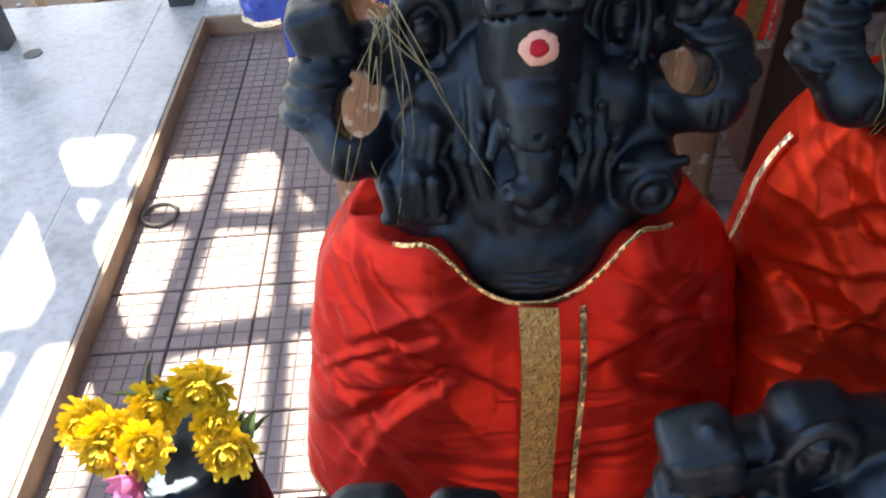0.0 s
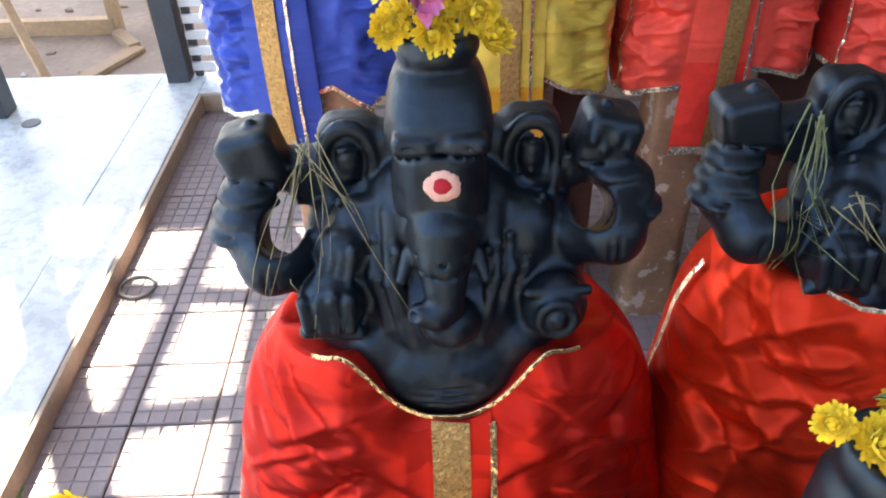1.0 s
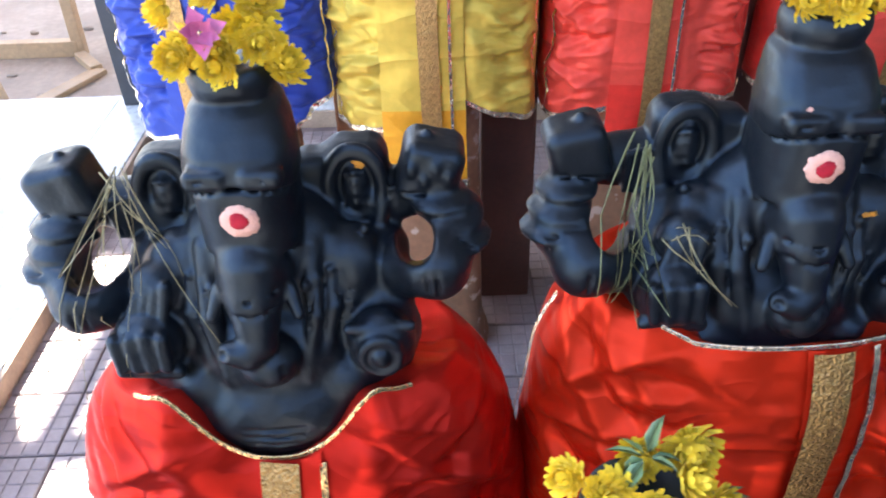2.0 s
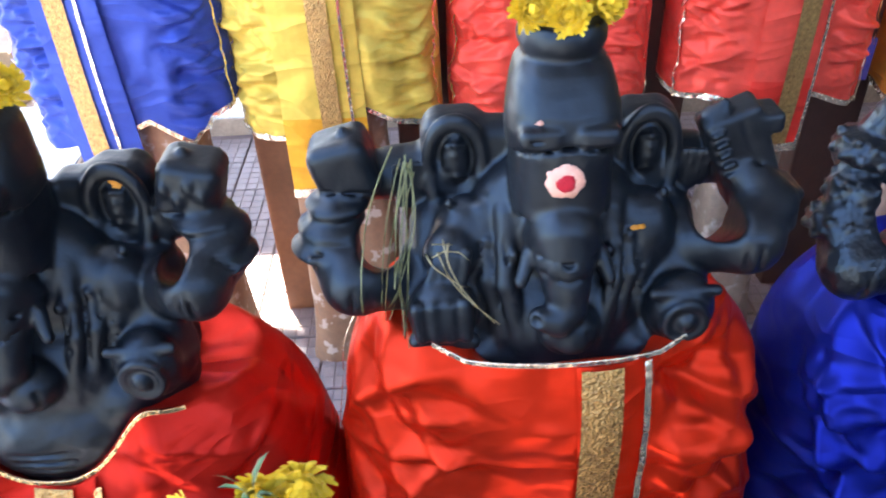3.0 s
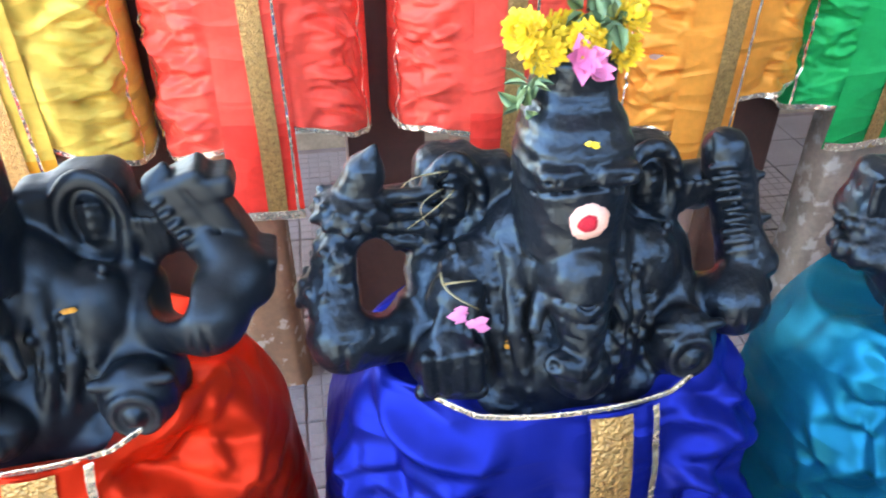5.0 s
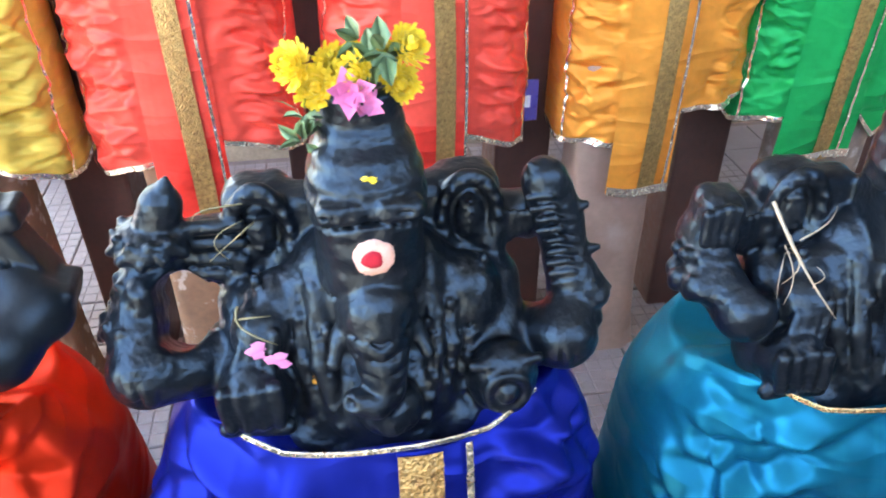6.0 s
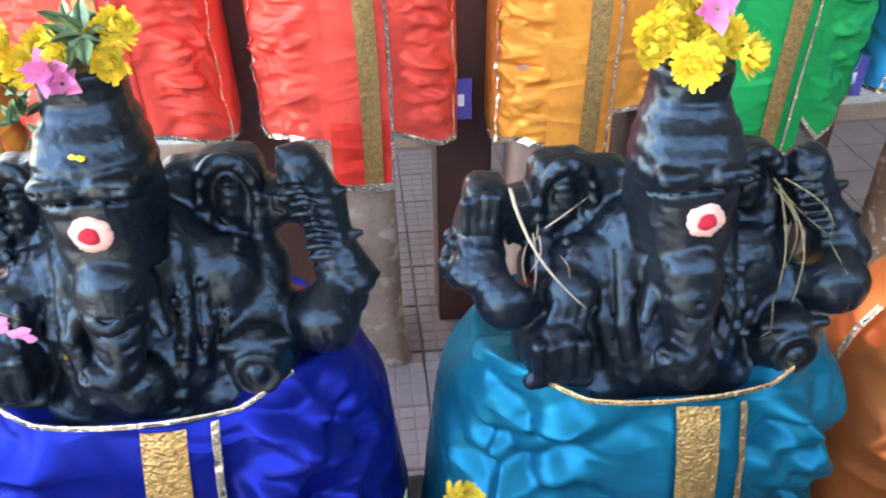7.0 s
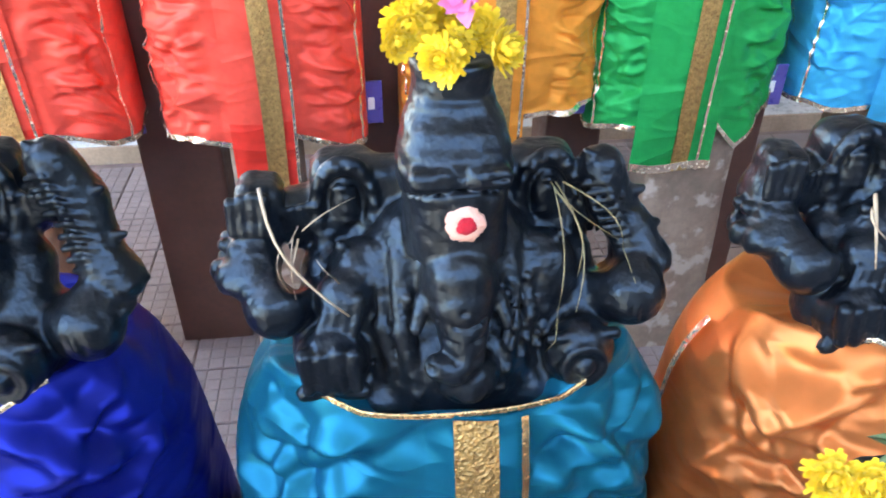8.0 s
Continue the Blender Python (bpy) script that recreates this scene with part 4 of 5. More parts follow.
def rough_pillar(x, y, lo, hi, wx, wy, material, seed, label, group, foot=0.0):
    rng = np.random.default_rng(seed)
    nu, nv = 48, 40
    t = 2 * math.pi * np.arange(nu)[None] / nu
    v = np.linspace(0, 1, nv)[:, None]
    c, s = np.cos(t), np.sin(t)
    sq = lambda q: np.sign(q) * np.abs(q) ** 0.42
    r = 1 + 0.05 * (value_noise(t * 2 + 3, v * 5, rng) - 0.5) + 0.03 * (value_noise(t * 6 + 3, v * 16, rng) - 0.5) - 0.06 * v + foot * np.exp(-v * (hi - lo) / 0.10)
    P = np.stack([x + wx / 2 * sq(c) * r, y + wy / 2 * sq(s) * r, lo + (hi - lo) * v + 0 * t], -1)
    P = np.concatenate([P, np.stack([x + 0.02 * sq(c), y + 0.02 * sq(s), hi + 0 * t], -1)])
    ob = new("pedestal", grid_mesh("pedestal", P, material, closed_u=True))
    return tagged(ob, label, "pedestal", group)


def mark(x, z, F, dx, dz, seed, ox=0.0, oz=0.0):
    """A round dab of pale paste with a red centre on the forehead. x, z: where the statue's origin stands."""
    rng = random.Random(seed)
    face = min(F.front(dx + a * 0.012, dz + b * 0.012) for a in (-1, 0, 1) for b in (-1, 0, 1)) - 0.0005
    thing = new("forehead_mark")
    tagged(thing, "pale pink paste disc with a red powder centre on the forehead", "mark", "forehead marks")
    for name, R, lift, m in (("paste", 0.0192, 0.0012, PASTE), ("red_dot", 0.0098, 0.0026, KUMKUM)):
        bm = bmesh.new()
        n = 40
        rim = []
        ph = rng.random() * 6
        cx, cz = (0, 0) if name == "paste" else (0.002 * rng.uniform(-1, 1), 0.0015 * rng.uniform(-1, 1))
        for rr, l in ((1.0, -0.004), (0.95, lift), (0.5, lift + 0.0004)):
            ring = []
            for k in range(n):
                a = 2 * math.pi * k / n
                q = R * rr * (1 + 0.05 * math.sin(3 * a + ph) * (name == "red_dot") + 0.03 * math.sin(5 * a + ph) + 0.07 * rng.uniform(-1, 1))
                px, pz = dx + cx + q * math.cos(a), dz + cz + q * math.sin(a)
                ring.append(bm.verts.new((px, face - l, pz)))
            rim.append(ring)
        for A, B in zip(rim, rim[1:]):
            for k in range(n):
                bm.faces.new((A[k], A[(k + 1) % n], B[(k + 1) % n], B[k]))
        bm.faces.new(rim[-1])
        part(name, bm, m, thing)
    return thing


plain("plinth", (0.12, 0.80, -0.012), (2.98, 1.16, 0.70), STONE, "long black stone plinth under the row of statues", "plinth", 0.012)
for k, (x, y, z, b) in enumerate(MIDDLE):
    st = new("statue", BUST_MESH[b])
    st.location = (x, y, z)
    tagged(st, "oiled black stone elephant-headed bust wearing a " + ("red", "orange-red", "royal blue", "teal", "copper orange")[k] + " silk skirt", "statue", "black stone statues")
    rough_pillar(x, y + 0.12, 0.70, z - 0.395, 0.26, 0.20, STONE, 40 + k, "black stone pedestal hidden under a silk skirt", "stone pedestals")
    mk = mark(x, z, BUSTS[b], (0.002, -0.004, 0.0, 0.003, 0.0)[k], 0.0, k)
    mk.location = (x, y, z)
for k, (x, y, z, b) in enumerate(FRONT):
    st = new("statue", BUST_MESH[b])
    st.location = (x, y, z)
    tagged(st, "lower oiled black stone bust with flowers on its crown", "statue", "black stone statues")
    rough_pillar(x, y + 0.12, -0.012, z - 0.395, 0.26, 0.20, STONE, 60 + k, "black stone pedestal of a lower bust", "stone pedestals")
PILLARS = ((0.070, 0.25, PILLAR, "tan painted rough pillar with flaking paint under a silk skirt"), (0.560, 0.29, PILLAR, "brown painted rough pillar with flaking paint under a silk skirt"),
           (1.080, 0.18, PILLAR, "brown painted pillar with worn edges under a silk skirt"), (1.755, 0.20, PILLAR_GREY, "weathered grey-brown pillar with flaking paint under a silk skirt"),
           (2.320, 0.26, PILLAR_TAN, "smooth tan plastered pillar under a silk skirt"), (3.000, 0.28, PILLAR_GREY, "weathered grey-beige pillar under a silk skirt"),
           (3.600, 0.28, PILLAR, "brown painted rough pillar under a silk skirt"))
for k, (x, w, m, lab) in enumerate(PILLARS):
    rough_pillar(x, (2.205, 2.225, 2.270, 2.285, 2.305, 2.305, 2.305)[k], -0.012, 1.53, w, 0.19, m, 80 + k, lab, "painted pillars", 0.22)

M = MIDDLE
silk_skirt("glossy red silk skirt with a broad gold band", M[0][0], M[0][1] + 0.105, M[0][2] - 0.248, 0.66, 0.60, SILK_RED, edge="gold", seed=1, amp=1.0, soft=2, creases=44, crumple=0.15, pull=1.3, peak=0.035, dip=0.055, band_at=0.0, a=0.243, flare=0.40)
silk_skirt("orange-red silk skirt with gold band and silver piping", M[1][0], M[1][1] + 0.105, M[1][2] - 0.200, 0.68, 0.62, SILK_ORANGE_RED, seed=2, amp=1.15, soft=2, creases=56, crumple=0.15, pull=1.4, side_trim=(-1.45,), band_at=0.035)
silk_skirt("royal blue silk skirt with a gold band", M[2][0], M[2][1] + 0.105, M[2][2] - 0.205, 0.68, 0.62, SILK_BLUE, seed=3, amp=1.6, soft=2, creases=72, crumple=0.05, pull=1.1, band_at=0.03)
silk_skirt("teal silk skirt with a gold band and gold piping", M[3][0], M[3][1] + 0.105, M[3][2] - 0.200, 0.68, 0.62, SILK_TEAL, seed=4, amp=1.5, soft=2, creases=72, crumple=0.05, pull=1.1, band_at=0.012, edge="gold")
silk_skirt("copper orange silk skirt with tinsel piping", M[4][0], M[4][1] + 0.105, M[4][2] - 0.200, 0.68, 0.62, SILK_COPPER, seed=5, amp=1.35, soft=2, creases=60, crumple=0.05, pull=1.2, side_trim=(-1.45,), band_at=0.03, peak=0.03)
# middle, front, cloth, lower end of the pleat, label, hem, pleat end, rise and fall of the hem from one side to the other, pleat's middle and width, gold band
BACK = ((0.046, 2.080, SILK_VIOLET, None, "violet-blue silk skirt with gold band", 0.87, 0.735, (-0.055, -0.02, 0.0, 0.05, -0.02, 0.09), -0.065, 0.17, -0.085),
        (0.583, 2.100, SILK_YELLOW, SILK_AMBER, "yellow silk skirt with an amber pleat", 0.84, 0.665, (-0.005, -0.005, 0.0, 0.09, 0.03, -0.015), -0.035, 0.22, -0.015),
        (1.155, 2.150, SILK_CORAL, SILK_SCARLET, "coral red silk skirt with a long pleat", 0.88, 0.645, (-0.07, -0.04, -0.01, 0.03, 0.0, -0.04), -0.02, 0.18, 0.0),
        (1.765, 2.160, SILK_CORAL, SILK_SCARLET, "bright red silk skirt with a long pleat", 0.855, 0.700, (0.0, 0.0, -0.01, 0.02, -0.02, -0.065), 0.0, 0.16, 0.028),
        (2.410, 2.180, SILK_ORANGE, None, "orange silk skirt with a pleated front", 0.80, 0.630, (-0.015, -0.01, -0.015, 0.08, 0.085, 0.095), -0.04, 0.18, -0.015),
        (2.945, 2.180, SILK_GREEN, None, "emerald green silk skirt with gold band", 0.83, 0.70, (-0.03, 0.0, 0.03, 0.02, -0.075, 0.05), -0.04, 0.23, -0.015),
        (3.560, 2.180, SILK_SKY, None, "sky blue silk skirt", 0.86, 0.72, (0.0, -0.01, 0.0, 0.0, -0.02, 0.0), 0.0, 0.18, 0.03))
for k, (x, front_y, c, tc, lab, hem, tail, lobes, shift, wide, band) in enumerate(BACK):
    silk_skirt(lab, x, front_y + 0.162, 1.50, hem, tail, c, tc, seed=20 + k, a=0.252, b=0.150, band_at=band, band_w=0.052, lobes=lobes, creases=170, amp=1.45, crumple=0.10, pull=0.8, level=0.5, fine=0.75,
               edge_calm=0.1, reach=(0.2, 0.98), square=2.7, side_trim=True, puff=0.18, flare=0.02, pleated=0.09, tail_w=wide, shift=shift, rise=0.0)


# ---- flowers on the crowns ----
def bloom_mesh(name, material, seed, petals=46, R=0.026, rows=4):
    """A full flower head: rows of narrow cupped petals."""
    rng = random.Random(seed)
    bm = bmesh.new()
    for row in range(rows):
        n = int(petals * (1 - 0.18 * row) / rows * 1.4)
        lift = math.radians(8 + 72 * row / rows)
        L = R * (1 - 0.13 * row)
        for k in range(n):
            a = 2 * math.pi * (k + 0.5 * row) / n + rng.uniform(-0.12, 0.12)
            l, e = L * rng.uniform(0.85, 1.1), lift + rng.uniform(-0.15, 0.15)
            w = 0.0031 * rng.uniform(0.8, 1.2)
            d = Vector((math.cos(a) * math.cos(e), math.sin(a) * math.cos(e), math.sin(e)))
            t = Vector((-math.sin(a), math.cos(a), 0))
            up = t.cross(d) * -1
            base = Vector((0, 0, 0.002 * row))
            q = [base + d * 0.2 * l - t * w * 0.4, base + d * 0.2 * l + t * w * 0.4, base + d * 0.7 * l + t * w - up * 0.001, base + d * 0.7 * l - t * w - up * 0.001,
                 base + d * l + t * w * 0.5 + up * 0.003, base + d * l - t * w * 0.5 + up * 0.003, base + d * 0.62 * l - up * 0.003]
            v = [bm.verts.new(p) for p in q]
            bm.faces.new((v[0], v[1], v[6]))
            bm.faces.new((v[1], v[2], v[6]))
            bm.faces.new((v[3], v[0], v[6]))
            bm.faces.new((v[2], v[4], v[5], v[3]))
            bm.faces.new((v[2], v[3], v[6]))
    bmesh.ops.create_uvsphere(bm, u_segments=8, v_segments=5, radius=R * 0.3)
    return mesh_of(name, bm, material, False)


def leaf_mesh(name, seed):
    rng = random.Random(seed)
    bm = bmesh.new()
    for k in range(7):
        a, e = rng.uniform(0, 6.28), rng.uniform(-0.5, 0.7)
        d = Vector((math.cos(a) * math.cos(e), math.sin(a) * math.cos(e), math.sin(e)))
        t = d.orthogonal().normalized()
        up = t.cross(d)
        L, w = rng.uniform(0.025, 0.04), rng.uniform(0.006, 0.010)
        s = [bm.verts.new(d * L * f + up * 0.004 * math.sin(f * 3)) for f in (0.1, 0.4, 0.75, 1.0)]
        l = [bm.verts.new(d * L * f + t * w * g + up * 0.004) for f, g in ((0.38, 1.0), (0.7, 0.7))]
        r = [bm.verts.new(d * L * f - t * w * g + up * 0.004) for f, g in ((0.38, 1.0), (0.7, 0.7))]
        for side in (l, r):
            bm.faces.new((s[0], s[1], side[0]))
            bm.faces.new((s[1], s[2], side[1], side[0]))
            bm.faces.new((s[2], s[3], side[1]))
    return mesh_of(name, bm, LEAF, True)


def pink_mesh(name, seed):
    rng = random.Random(seed)
    bm = bmesh.new()
    for k in range(9):
        a, e = 2 * math.pi * k / 9 + rng.uniform(-0.2, 0.2), rng.uniform(0.3, 1.1)
        d = Vector((math.cos(a) * math.cos(e), math.sin(a) * math.cos(e), math.sin(e)))
        t = Vector((-math.sin(a), math.cos(a), 0))
        up = d.cross(t)
        L, w = rng.uniform(0.022, 0.03), 0.009
        v = [bm.verts.new(p) for p in (d * 0.1 * L, d * 0.5 * L + t * w + up * 0.003, d * 0.5 * L - up * 0.002, d * 0.5 * L - t * w + up * 0.003, d * L)]
        bm.faces.new((v[0], v[1], v[2]))
        bm.faces.new((v[0], v[2], v[3]))
        bm.faces.new((v[2], v[1], v[4]))
        bm.faces.new((v[3], v[2], v[4]))
    return mesh_of(name, bm, PETAL_P, True)


BLOOMS = [bloom_mesh("chrysanthemum", PETAL_Y, 100 + k, petals=84 + 8 * k, R=0.0215 + 0.002 * k, rows=5) for k in range(3)]
LEAVES = [leaf_mesh("leaf_sprig", 200 + k) for k in range(2)]
PINKS = [pink_mesh("pink_flower", 300 + k) for k in range(2)]


def nosegay(x, y, z, seed, items, label, size=1.0):
    """Flowers lying on a crown; items: (kind, dx, dy, dz)."""
    rng = random.Random(seed)
    thing = new("flower_bunch")
    thing.location = (x, y, z)
    tagged(thing, label, "flowers", "flowers on the crowns")
    fill = [("y", 0.034 * math.cos(a) * rng.uniform(0.6, 1.2), 0.030 * math.sin(a) * rng.uniform(0.5, 1.1), rng.uniform(0.004, 0.03)) for a in (2 * math.pi * q / 4 for q in range(4))]
    for kind, dx, dy, dz in [*items, *fill]:
        me = rng.choice({"y": BLOOMS, "g": LEAVES, "p": PINKS}[kind])
        ob = new({"y": "chrysanthemum", "g": "leaf_sprig", "p": "pink_flower"}[kind], me)
        ob.parent = thing
        ob.matrix_basis = Matrix.Translation((dx, dy, dz)) @ Euler((rng.uniform(0.7, 1.5), rng.uniform(-0.5, 0.5), rng.uniform(-0.8, 0.8) + 8 * dx)).to_matrix().to_4x4() @ Matrix.Scale(size * rng.uniform(0.92, 1.1), 4)
    return thing


CROWN = (0.085, 0.138)
def crown(k, row):
    x, y, z, b = row[k]
    return x, y + CROWN[0], z + CROWN[1] + (0.07 if b == 4 else 0.0)


nosegay(*crown(0, M), 1, (("y", -0.045, -0.02, 0.005), ("y", -0.05, -0.005, 0.045), ("p", -0.012, -0.035, 0.035), ("y", 0.0, -0.035, 0.004), ("y", 0.038, -0.02, 0.02), ("y", 0.055, -0.015, -0.01), ("y", 0.035, 0.0, 0.05), ("y", -0.01, 0.01, 0.06)), "yellow chrysanthemums with a pink flower on the crown")
nosegay(*crown(1, M), 2, (("y", -0.035, -0.02, 0.008), ("y", 0.0, -0.035, 0.006), ("y", 0.034, -0.02, 0.01), ("y", -0.02, 0.015, 0.035), ("y", 0.025, 0.015, 0.035)), "ring of yellow chrysanthemums on the crown")
nosegay(*crown(2, M), 3, (("y", -0.052, -0.015, 0.018), ("y", -0.036, -0.022, 0.000), ("p", 0.000, -0.045, -0.008), ("p", -0.008, -0.042, 0.004), ("y", 0.036, -0.022, 0.000), ("y", 0.044, -0.008, 0.026), ("g", 0.012, -0.028, 0.022), ("g", 0.024, -0.026, 0.028), ("g", -0.048, -0.03, -0.024), ("g", -0.052, -0.025, -0.048), ("g", 0.006, 0.0, 0.030)), "yellow and pink flowers with leaves on the crown", 0.88)
nosegay(*crown(3, M), 4, (("y", -0.05, -0.01, 0.012), ("y", -0.012, -0.035, 0.002), ("y", 0.04, -0.025, 0.006), ("p", 0.01, -0.01, 0.045), ("y", 0.0, 0.02, 0.05), ("y", -0.03, 0.01, 0.04)), "yellow chrysanthemums and a pink flower on the crown")
nosegay(*crown(4, M), 5, (("y", -0.03, -0.02, 0.01), ("y", 0.02, -0.03, 0.01)), "yellow chrysanthemums on the crown")
for k, s in enumerate((6, 7, 8, 9, 10)):
    nosegay(*crown(k, FRONT), s, (("y", -0.03, -0.01, 0.012), ("y", 0.03, 0.02, 0.03), ("p", -0.004, -0.03, 0.01), ("g", 0.0, 0.01, 0.03), ("y", -0.05, 0.012, 0.01), ("y", 0.045, -0.012, 0.005), ("g", 0.05, 0.0, -0.01)), "yellow chrysanthemums, a pink flower and leaves on a lower crown", 0.85)


# ---- offerings left on the statues ----
def on_statue(k, dx, dz, lift=0.004):
    x, y, z, b = MIDDLE[k]
    return Vector((x + dx, y + BUSTS[b].front(dx, dz) - lift, z + dz))


def strands(name, label, category, k, starts, ends, count, material, seed, r=0.0009, sag=0.02, out=0.012):
    """Thin stalks that lie over a statue, each a part of one bundle."""
    rng = random.Random(seed)
    thing = new(name)
    tagged(thing, label, category)
    x, y, z, b = MIDDLE[k]
    for q in range(count):
        s, e = rng.choice(starts), rng.choice(ends)
        s = [s[0] + rng.uniform(-0.012, 0.012), s[1] + rng.uniform(-0.01, 0.006), s[2] + rng.uniform(-0.008, 0.012)]
        e = [e[0] + rng.uniform(-0.018, 0.018), e[1] + rng.uniform(-0.012, 0.004), e[2] + rng.uniform(-0.03, 0.03)]
        bow = rng.uniform(-0.018, 0.018)
        pts = []
        for i in range(9):
            f = i / 8
            p = [s[0] + (e[0] - s[0]) * f + bow * math.sin(math.pi * f), 0, s[2] + (e[2] - s[2]) * f + 0.5 * sag * math.sin(math.pi * f)]
            surf = BUSTS[b].front(max(-0.31, min(0.31, p[0])), max(-0.4, p[2]))
            line = s[1] + (e[1] - s[1]) * f - out * math.sin(math.pi * f)
            pts.append((x + p[0], y + (min(line, surf - 0.003) if -0.1 < surf < 0.2 else line), z + p[2]))
        bm = bmesh.new()
        tube(bm, pts, r * rng.uniform(0.8, 1.5), r * 0.5, 4)
        part("stalk", bm, material, thing)
    return thing


strands("grass_bundle", "dry grass stalks hung over a raised stone hand", "grass", 0, ((-0.139, 0.085, 0.012), (-0.15, 0.09, 0.0)),
        ((-0.152, 0.03, -0.229), (-0.22, 0.0, -0.211), (-0.087, 0.05, -0.08), (-0.16, 0.02, -0.2), (-0.042, -0.02, -0.151), (-0.13, 0.03, -0.12)), 11, STRAW, 5, r=0.0008)
strands("grass_bundle", "fading green grass tuft hung beside a stone ear", "grass", 1, ((-0.157, 0.085, -0.02), (-0.165, 0.085, -0.01)),
        ((-0.199, 0.04, -0.203), (-0.178, 0.04, -0.17), (-0.168, 0.04, -0.18)), 10, GRASS, 6, r=0.0011)
strands("grass_bundle", "few straw stalks on a stone chest", "grass", 1, ((-0.145, 0.03, -0.10), (-0.13, 0.03, -0.09)), ((-0.10, 0.02, -0.105), (-0.06, -0.02, -0.17), (-0.142, 0.02, -0.14)), 6, STRAW, 7, r=0.0011)
strands("twig", "pale bent twigs resting on a stone hand", "twig", 2, ((-0.129, 0.09, 0.012), (-0.12, 0.09, 0.0)), ((-0.165, 0.07, -0.04), (-0.15, 0.08, -0.02)), 3, STRAW, 8, r=0.0008)
strands("straw", "short straw lying on a stone chest", "straw", 2, ((-0.125, 0.03, -0.08),), ((-0.095, 0.02, -0.074),), 2, STRAW, 9, r=0.0012)
strands("twig", "pale forked twig leaning across a stone shoulder", "twig", 3, ((-0.185, 0.05, 0.026),), ((-0.110, 0.0, -0.112),), 1, TWIG, 10, r=0.0019, out=0.02)
strands("twig", "thin pale side shoots of a twig", "twig", 3, ((-0.148, 0.04, -0.020), (-0.128, 0.03, -0.08)), ((-0.112, 0.06, -0.004), (-0.085, 0.01, -0.105), (-0.150, 0.02, -0.055)), 5, TWIG, 11, r=0.0007, out=0.016)
strands("grass_bundle", "dry stalks hung over a stone ear", "grass", 3, ((0.092, 0.05, 0.010), (0.10, 0.06, 0.0)), ((0.105, 0.0, -0.141), (0.11, 0.03, -0.09), (0.149, 0.05, -0.089), (0.172, 0.06, -0.075)), 5, STRAW, 12, r=0.0009)
strands("straw", "stout straw standing against a stone arm", "straw", 4, ((-0.167, 0.0, -0.010),), ((-0.145, -0.02, -0.05),), 2, TWIG, 13, r=0.0018)


def petal(k, dx, dz, material, label, seed, size=0.008):
    rng = random.Random(seed)
    bm = bmesh.new()
    for q in range(3):
        a = rng.uniform(0, 6.28)
        o = Vector((rng.uniform(-1, 1) * size * 0.7, -0.001 * q, rng.uniform(-1, 1) * size * 0.7))
        c0 = bm.verts.new(o + Vector((0, -0.003, 0)))
        ring = [bm.verts.new(o + Vector((size * math.cos(a + t) * (0.55 if i % 2 else 1), 0.0015 * math.sin(2 * t), size * 0.6 * math.sin(a + t)))) for i, t in enumerate(2 * math.pi * i / 8 for i in range(8))]
        for i in range(8):
            bm.faces.new((c0, ring[i], ring[(i + 1) % 8]))
    ob = part("petal", bm, material, None, label)
    ob.location = on_statue(k, dx, dz, 0.002)
    tagged(ob, category="petal", group="loose petals")


petal(2, -0.121, -0.105, PETAL_P, "loose pink petals lying on a stone chest", 1, 0.010)
petal(2, -0.102, -0.116, PETAL_P, "loose pink petals lying on a stone chest", 2, 0.010)
petal(2, -0.067, -0.150, PETAL_O, "orange-yellow petal on a stone belly", 3, 0.008)
petal(1, 0.085, -0.085, PETAL_O, "yellow petal on a stone arm", 4, 0.006)
petal(1, -0.030, 0.056, PASTE, "pale petal on a stone crown band", 5, 0.004)
petal(2, 0.002, 0.070, PETAL_Y, "pale yellow petal on a stone crown", 6, 0.005)
petal(0, 0.112, 0.0, PETAL_O, "orange petal beside a stone hand", 7, 0.007)

# ---- dark posts behind the far row, the blue plates on its pillars ----
for k, x in enumerate((0.27, 0.72, 1.365, 1.990, 2.59, 3.12)):
    bm = bmesh.new()
    # the third post's extra width also covers floor that lies in shade
    box(bm, (x, 2.40, -0.012), (x + (0.235 if k == 2 else 0.175), 2.60, 1.5), 0.010, 2)
    ob = part("post", bm, BROWN if k == 0 else DARK_WOOD, None, "brown painted post behind the far row" if k == 0 else "dark brown square post behind the far row", False)
    tagged(ob, category="post", group="dark posts")
# stand-in for an unidentified dark backing; hides bright ground in the upper gaps
plain("rail_board", (0.20, 2.603, 0.93), (3.75, 2.627, 1.42), DARK_WOOD, "dark maroon board added behind the posts to darken the gaps", "board", 0.004)
for k, (x0, x1) in enumerate(((1.02, 1.430), (1.600, 2.085), (2.140, 2.720), (2.830, 3.27))):
    thing = new("name_plate")
    tagged(thing, "blue enamel name plate with white lettering on a pillar", "sign", "blue name plates")
    bm = bmesh.new()
    box(bm, (x0, 2.296, 0.835), (x1, 2.304, 0.960), 0.002, 1)
    part("plate", bm, PLATE, thing, smooth=False)
    rng = random.Random(70 + k)
    cx = x0 + 0.012
    while cx < x1 - 0.04:
        w2 = rng.uniform(0.018, 0.030)
        bm = bmesh.new()
        zc = 0.898 + rng.uniform(-0.004, 0.004)
        box(bm, (cx, 2.2935, zc - 0.018), (cx + w2, 2.2965, zc + 0.018), 0.001, 1)
        part("lettering_bar", bm, WHITE, thing, smooth=False)
        cx += w2 + rng.uniform(0.010, 0.018)

# ---- ring on the floor, drain, yard timbers and litter ----
bm = bmesh.new()
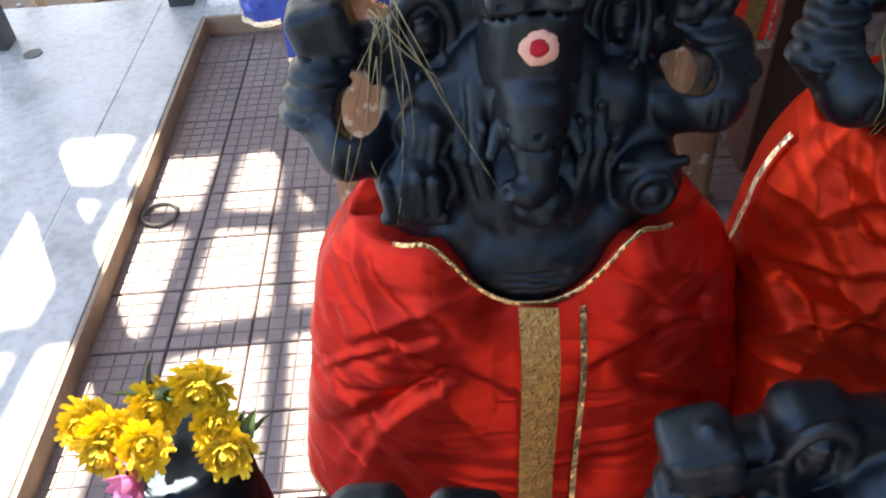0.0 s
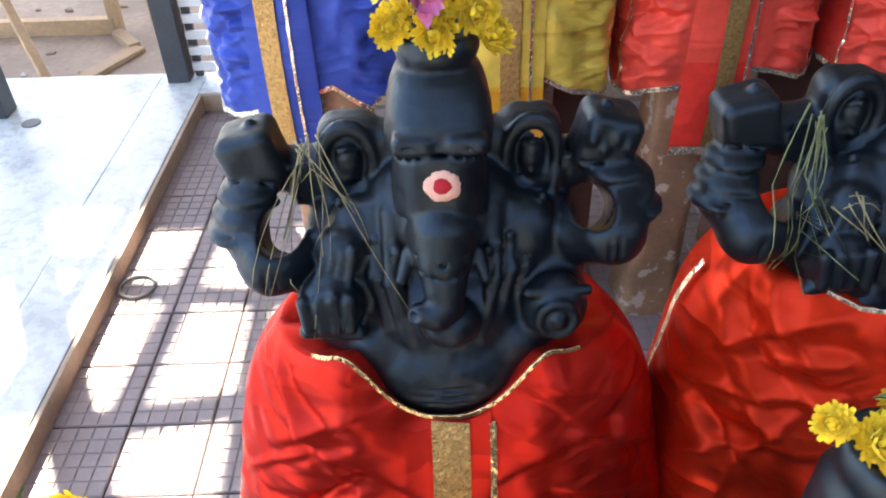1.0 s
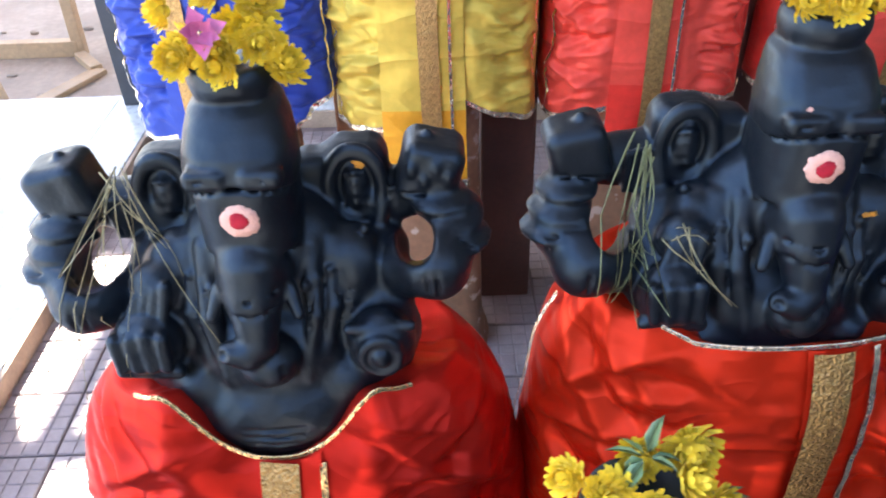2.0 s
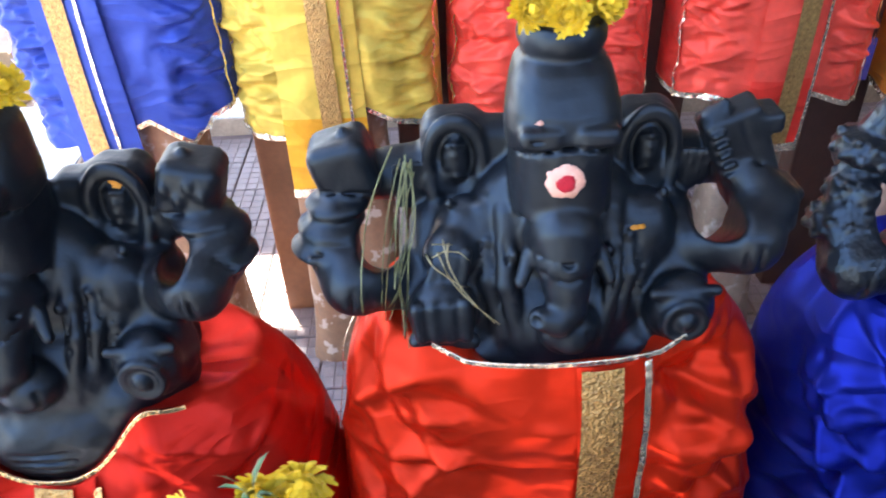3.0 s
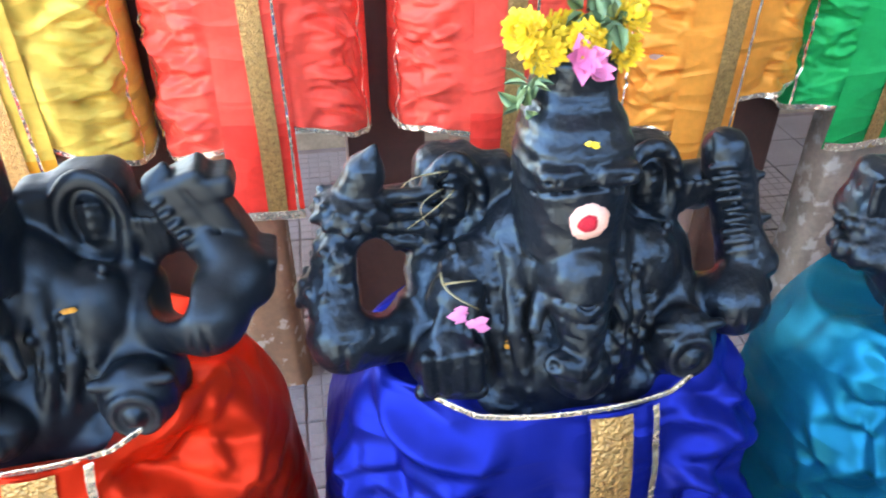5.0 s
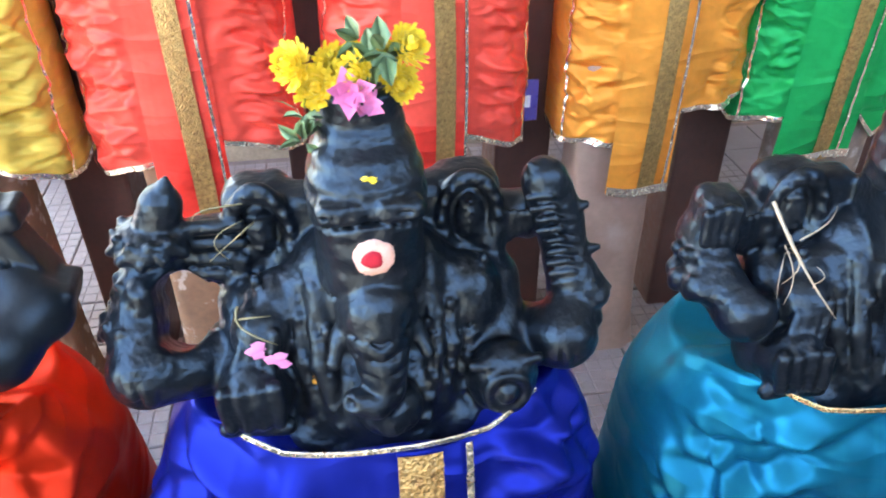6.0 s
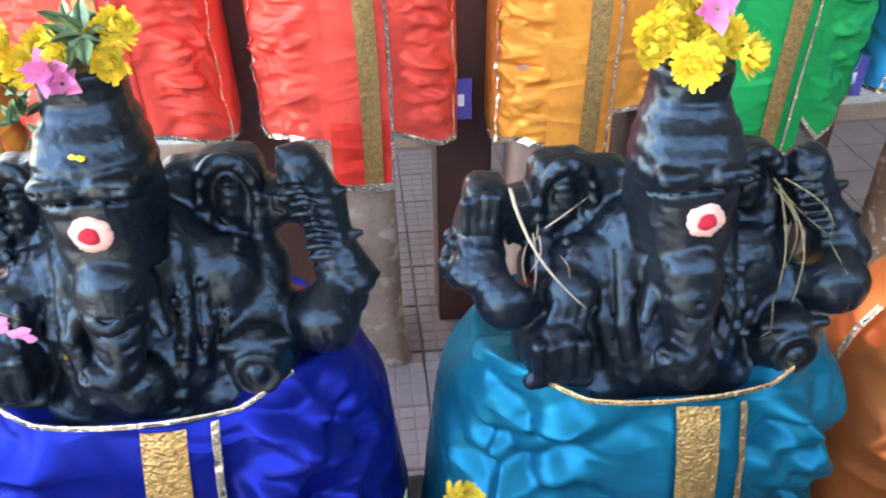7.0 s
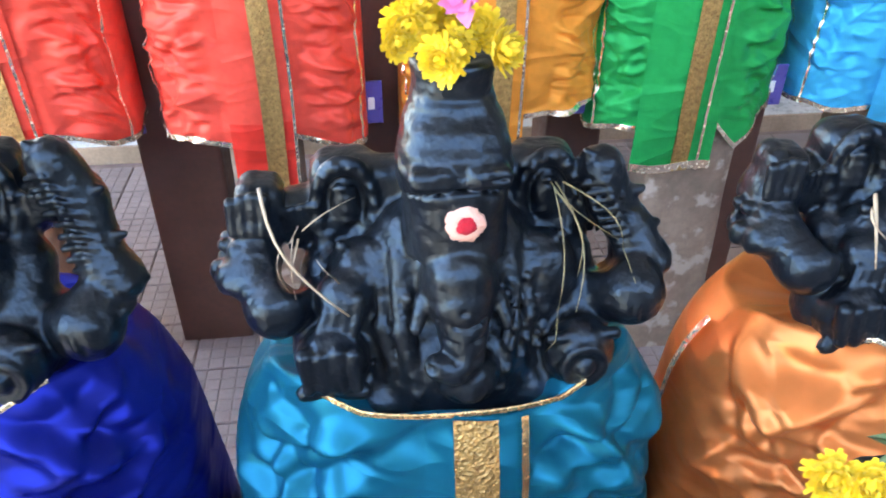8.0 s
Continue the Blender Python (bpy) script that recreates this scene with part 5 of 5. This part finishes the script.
ring_pts = [(-0.75 + 0.062 * math.cos(a), 2.388 + 0.062 * math.sin(a), 0.007) for a in (2 * math.pi * i / 36 for i in range(37))]
tube(bm, ring_pts, 0.007, sides=8)
tagged(part("pad_ring", bm, mat("grey_coir", (0.28, 0.27, 0.25), rough=0.8, vary=0.25, fine=120, bump=0.4), None, "grey pot ring lying on the tiles by the ledge"), category="ring")
bm = bmesh.new()
bmesh.ops.create_cone(bm, cap_ends=True, segments=24, radius1=0.045, radius2=0.043, depth=0.004, matrix=Matrix.Translation((-1.585, 3.55, LEDGE_H + 0.002)))
tagged(part("drain_cover", bm, STEEL, None, "small dark round drain cover in the platform", False), category="drain")


def beam(bm, a, b2, w, h):
    d = Vector(b2) - Vector(a)
    return box(bm, (0, -w / 2, -h / 2), (d.length, w / 2, h / 2), 0.004, 1, Matrix.Translation(a) @ d.to_track_quat("X", "Z").to_matrix().to_4x4())


frame_thing = new("timber_frame")
tagged(frame_thing, "open bare timber bench frame standing in the yard", "frame")
for name, a, b2, w, h in (("rail", (-2.75, 4.92, 0.03), (-1.62, 4.92, 0.03), 0.07, 0.10), ("upright", (-1.62, 4.92, -0.02), (-1.62, 4.98, 0.85), 0.07, 0.07),
                          ("upright", (-2.72, 4.92, -0.02), (-2.72, 4.98, 0.85), 0.07, 0.07), ("rail", (-2.75, 4.98, 0.80), (-1.55, 4.98, 0.80), 0.07, 0.08),
                          ("foot", (-1.60, 4.85, 0.005), (-1.42, 4.62, 0.005), 0.07, 0.05), ("brace", (-1.76, 4.16, 0.0), (-2.30, 4.88, 0.62), 0.05, 0.05)):
    bm = bmesh.new()
    beam(bm, a, b2, w, h)
    part(name, bm, TIMBER, frame_thing, smooth=False)
bm = bmesh.new()
beam(bm, (-1.40, 5.0, -0.02), (-1.44, 5.05, 1.2), 0.05, 0.05)
tagged(part("stake", bm, TIMBER, None, "thin timber stake in the yard", False), category="stake")
bm = bmesh.new()
beam(bm, (-1.62, 4.15, -0.005), (-1.40, 4.62, 0.0), 0.10, 0.03)
tagged(part("plank", bm, TIMBER, None, "short timber plank lying on the yard", False), category="plank")
rng = random.Random(9)
for q in range(16):
    bm = bmesh.new()
    bmesh.ops.create_icosphere(bm, subdivisions=2, radius=1.0)
    sc = (rng.uniform(0.012, 0.04), rng.uniform(0.01, 0.03), rng.uniform(0.006, 0.016))
    ph = rng.uniform(0, 6)
    for v in bm.verts:
        v.co *= 1 + 0.25 * math.sin(5 * v.co.x + ph) * math.sin(4 * v.co.y + ph)
        v.co = Vector((v.co.x * sc[0], v.co.y * sc[1], v.co.z * sc[2]))
    ob = part("rubble", bm, WHITE if q % 4 == 0 else EARTH, None, "small broken scrap lying on the yard ground", False)
    ob.location = (rng.uniform(-2.6, -1.1), rng.uniform(4.2, 5.5), -0.02 + sc[2] * 0.6)
    tagged(ob, category="rubble", group="yard rubble")
# white slatted gate beside the corner post
gate = new("slatted_gate")
tagged(gate, "low gate of white slats beside the corner post", "gate")
for q in range(8):
    bm = bmesh.new()
    box(bm, (-0.90, 4.00, 0.12 + 0.085 * q), (-0.30, 4.02, 0.165 + 0.085 * q), 0.003, 1)
    part("slat", bm, WHITE, gate, smooth=False)
for x in (-0.88, -0.33):
    bm = bmesh.new()
    box(bm, (x - 0.02, 4.021, LEDGE_H), (x + 0.02, 4.05, 0.85), 0.003, 1)
    part("stile", bm, STEEL, gate, smooth=False)


# ---- floor pieces, last ----
def tile_mesh(size=0.244, pads=5):
    bm = bmesh.new()
    h = size / 2
    box(bm, (-h, -h, -0.012), (h, h, -0.0031))
    for f in bm.faces:
        f.material_index = 1
    p = size / pads
    for i in range(pads):
        for k in range(pads):
            cx, cy, g = -h + p * (i + 0.5), -h + p * (k + 0.5), p / 2 - 0.004
            lo = [bm.verts.new((cx + sx * (g + 0.002), cy + sy * (g + 0.002), -0.0030)) for sx, sy in ((-1, -1), (1, -1), (1, 1), (-1, 1))]
            hi = [bm.verts.new((cx + sx * g, cy + sy * g, 0.0)) for sx, sy in ((-1, -1), (1, -1), (1, 1), (-1, 1))]
            for q in range(4):
                bm.faces.new((lo[q], lo[(q + 1) % 4], hi[(q + 1) % 4], hi[q]))
            bm.faces.new(hi)
    me = mesh_of("floor_tile", bm, TILE, False)
    me.materials.append(GROOVE)
    return me


TILE_MESH = tile_mesh()
for i in range(17):
    for k in range(17):
        ob = new("floor_tile", TILE_MESH)
        ob.parent = bed
        ob.location = (-0.335 + 0.25 * (i - 1.5), -0.006 + 0.25 * (k - 1.5), random.uniform(-0.001, 0.001))

# the tiles farther off, joined
bm = bmesh.new()
for i in range(-1, 26):
    for k in range(-4, 15):
        if (i < 15 and k > -2) or i > 24:
            continue
        cx, cy = -0.335 + 0.25 * (i + 0.5), -0.006 + 0.25 * (k + 0.5)
        if cx < 5.9 and LEDGE_X + 0.15 < cx and cy < LEDGE_Y - 0.1:
            box(bm, (cx - 0.122, cy - 0.122, -0.011), (cx + 0.122, cy + 0.122, 0.0))
far = part("floor_tiles", bm, TILE, bed, smooth=False)
tagged(far, kind="stuff")
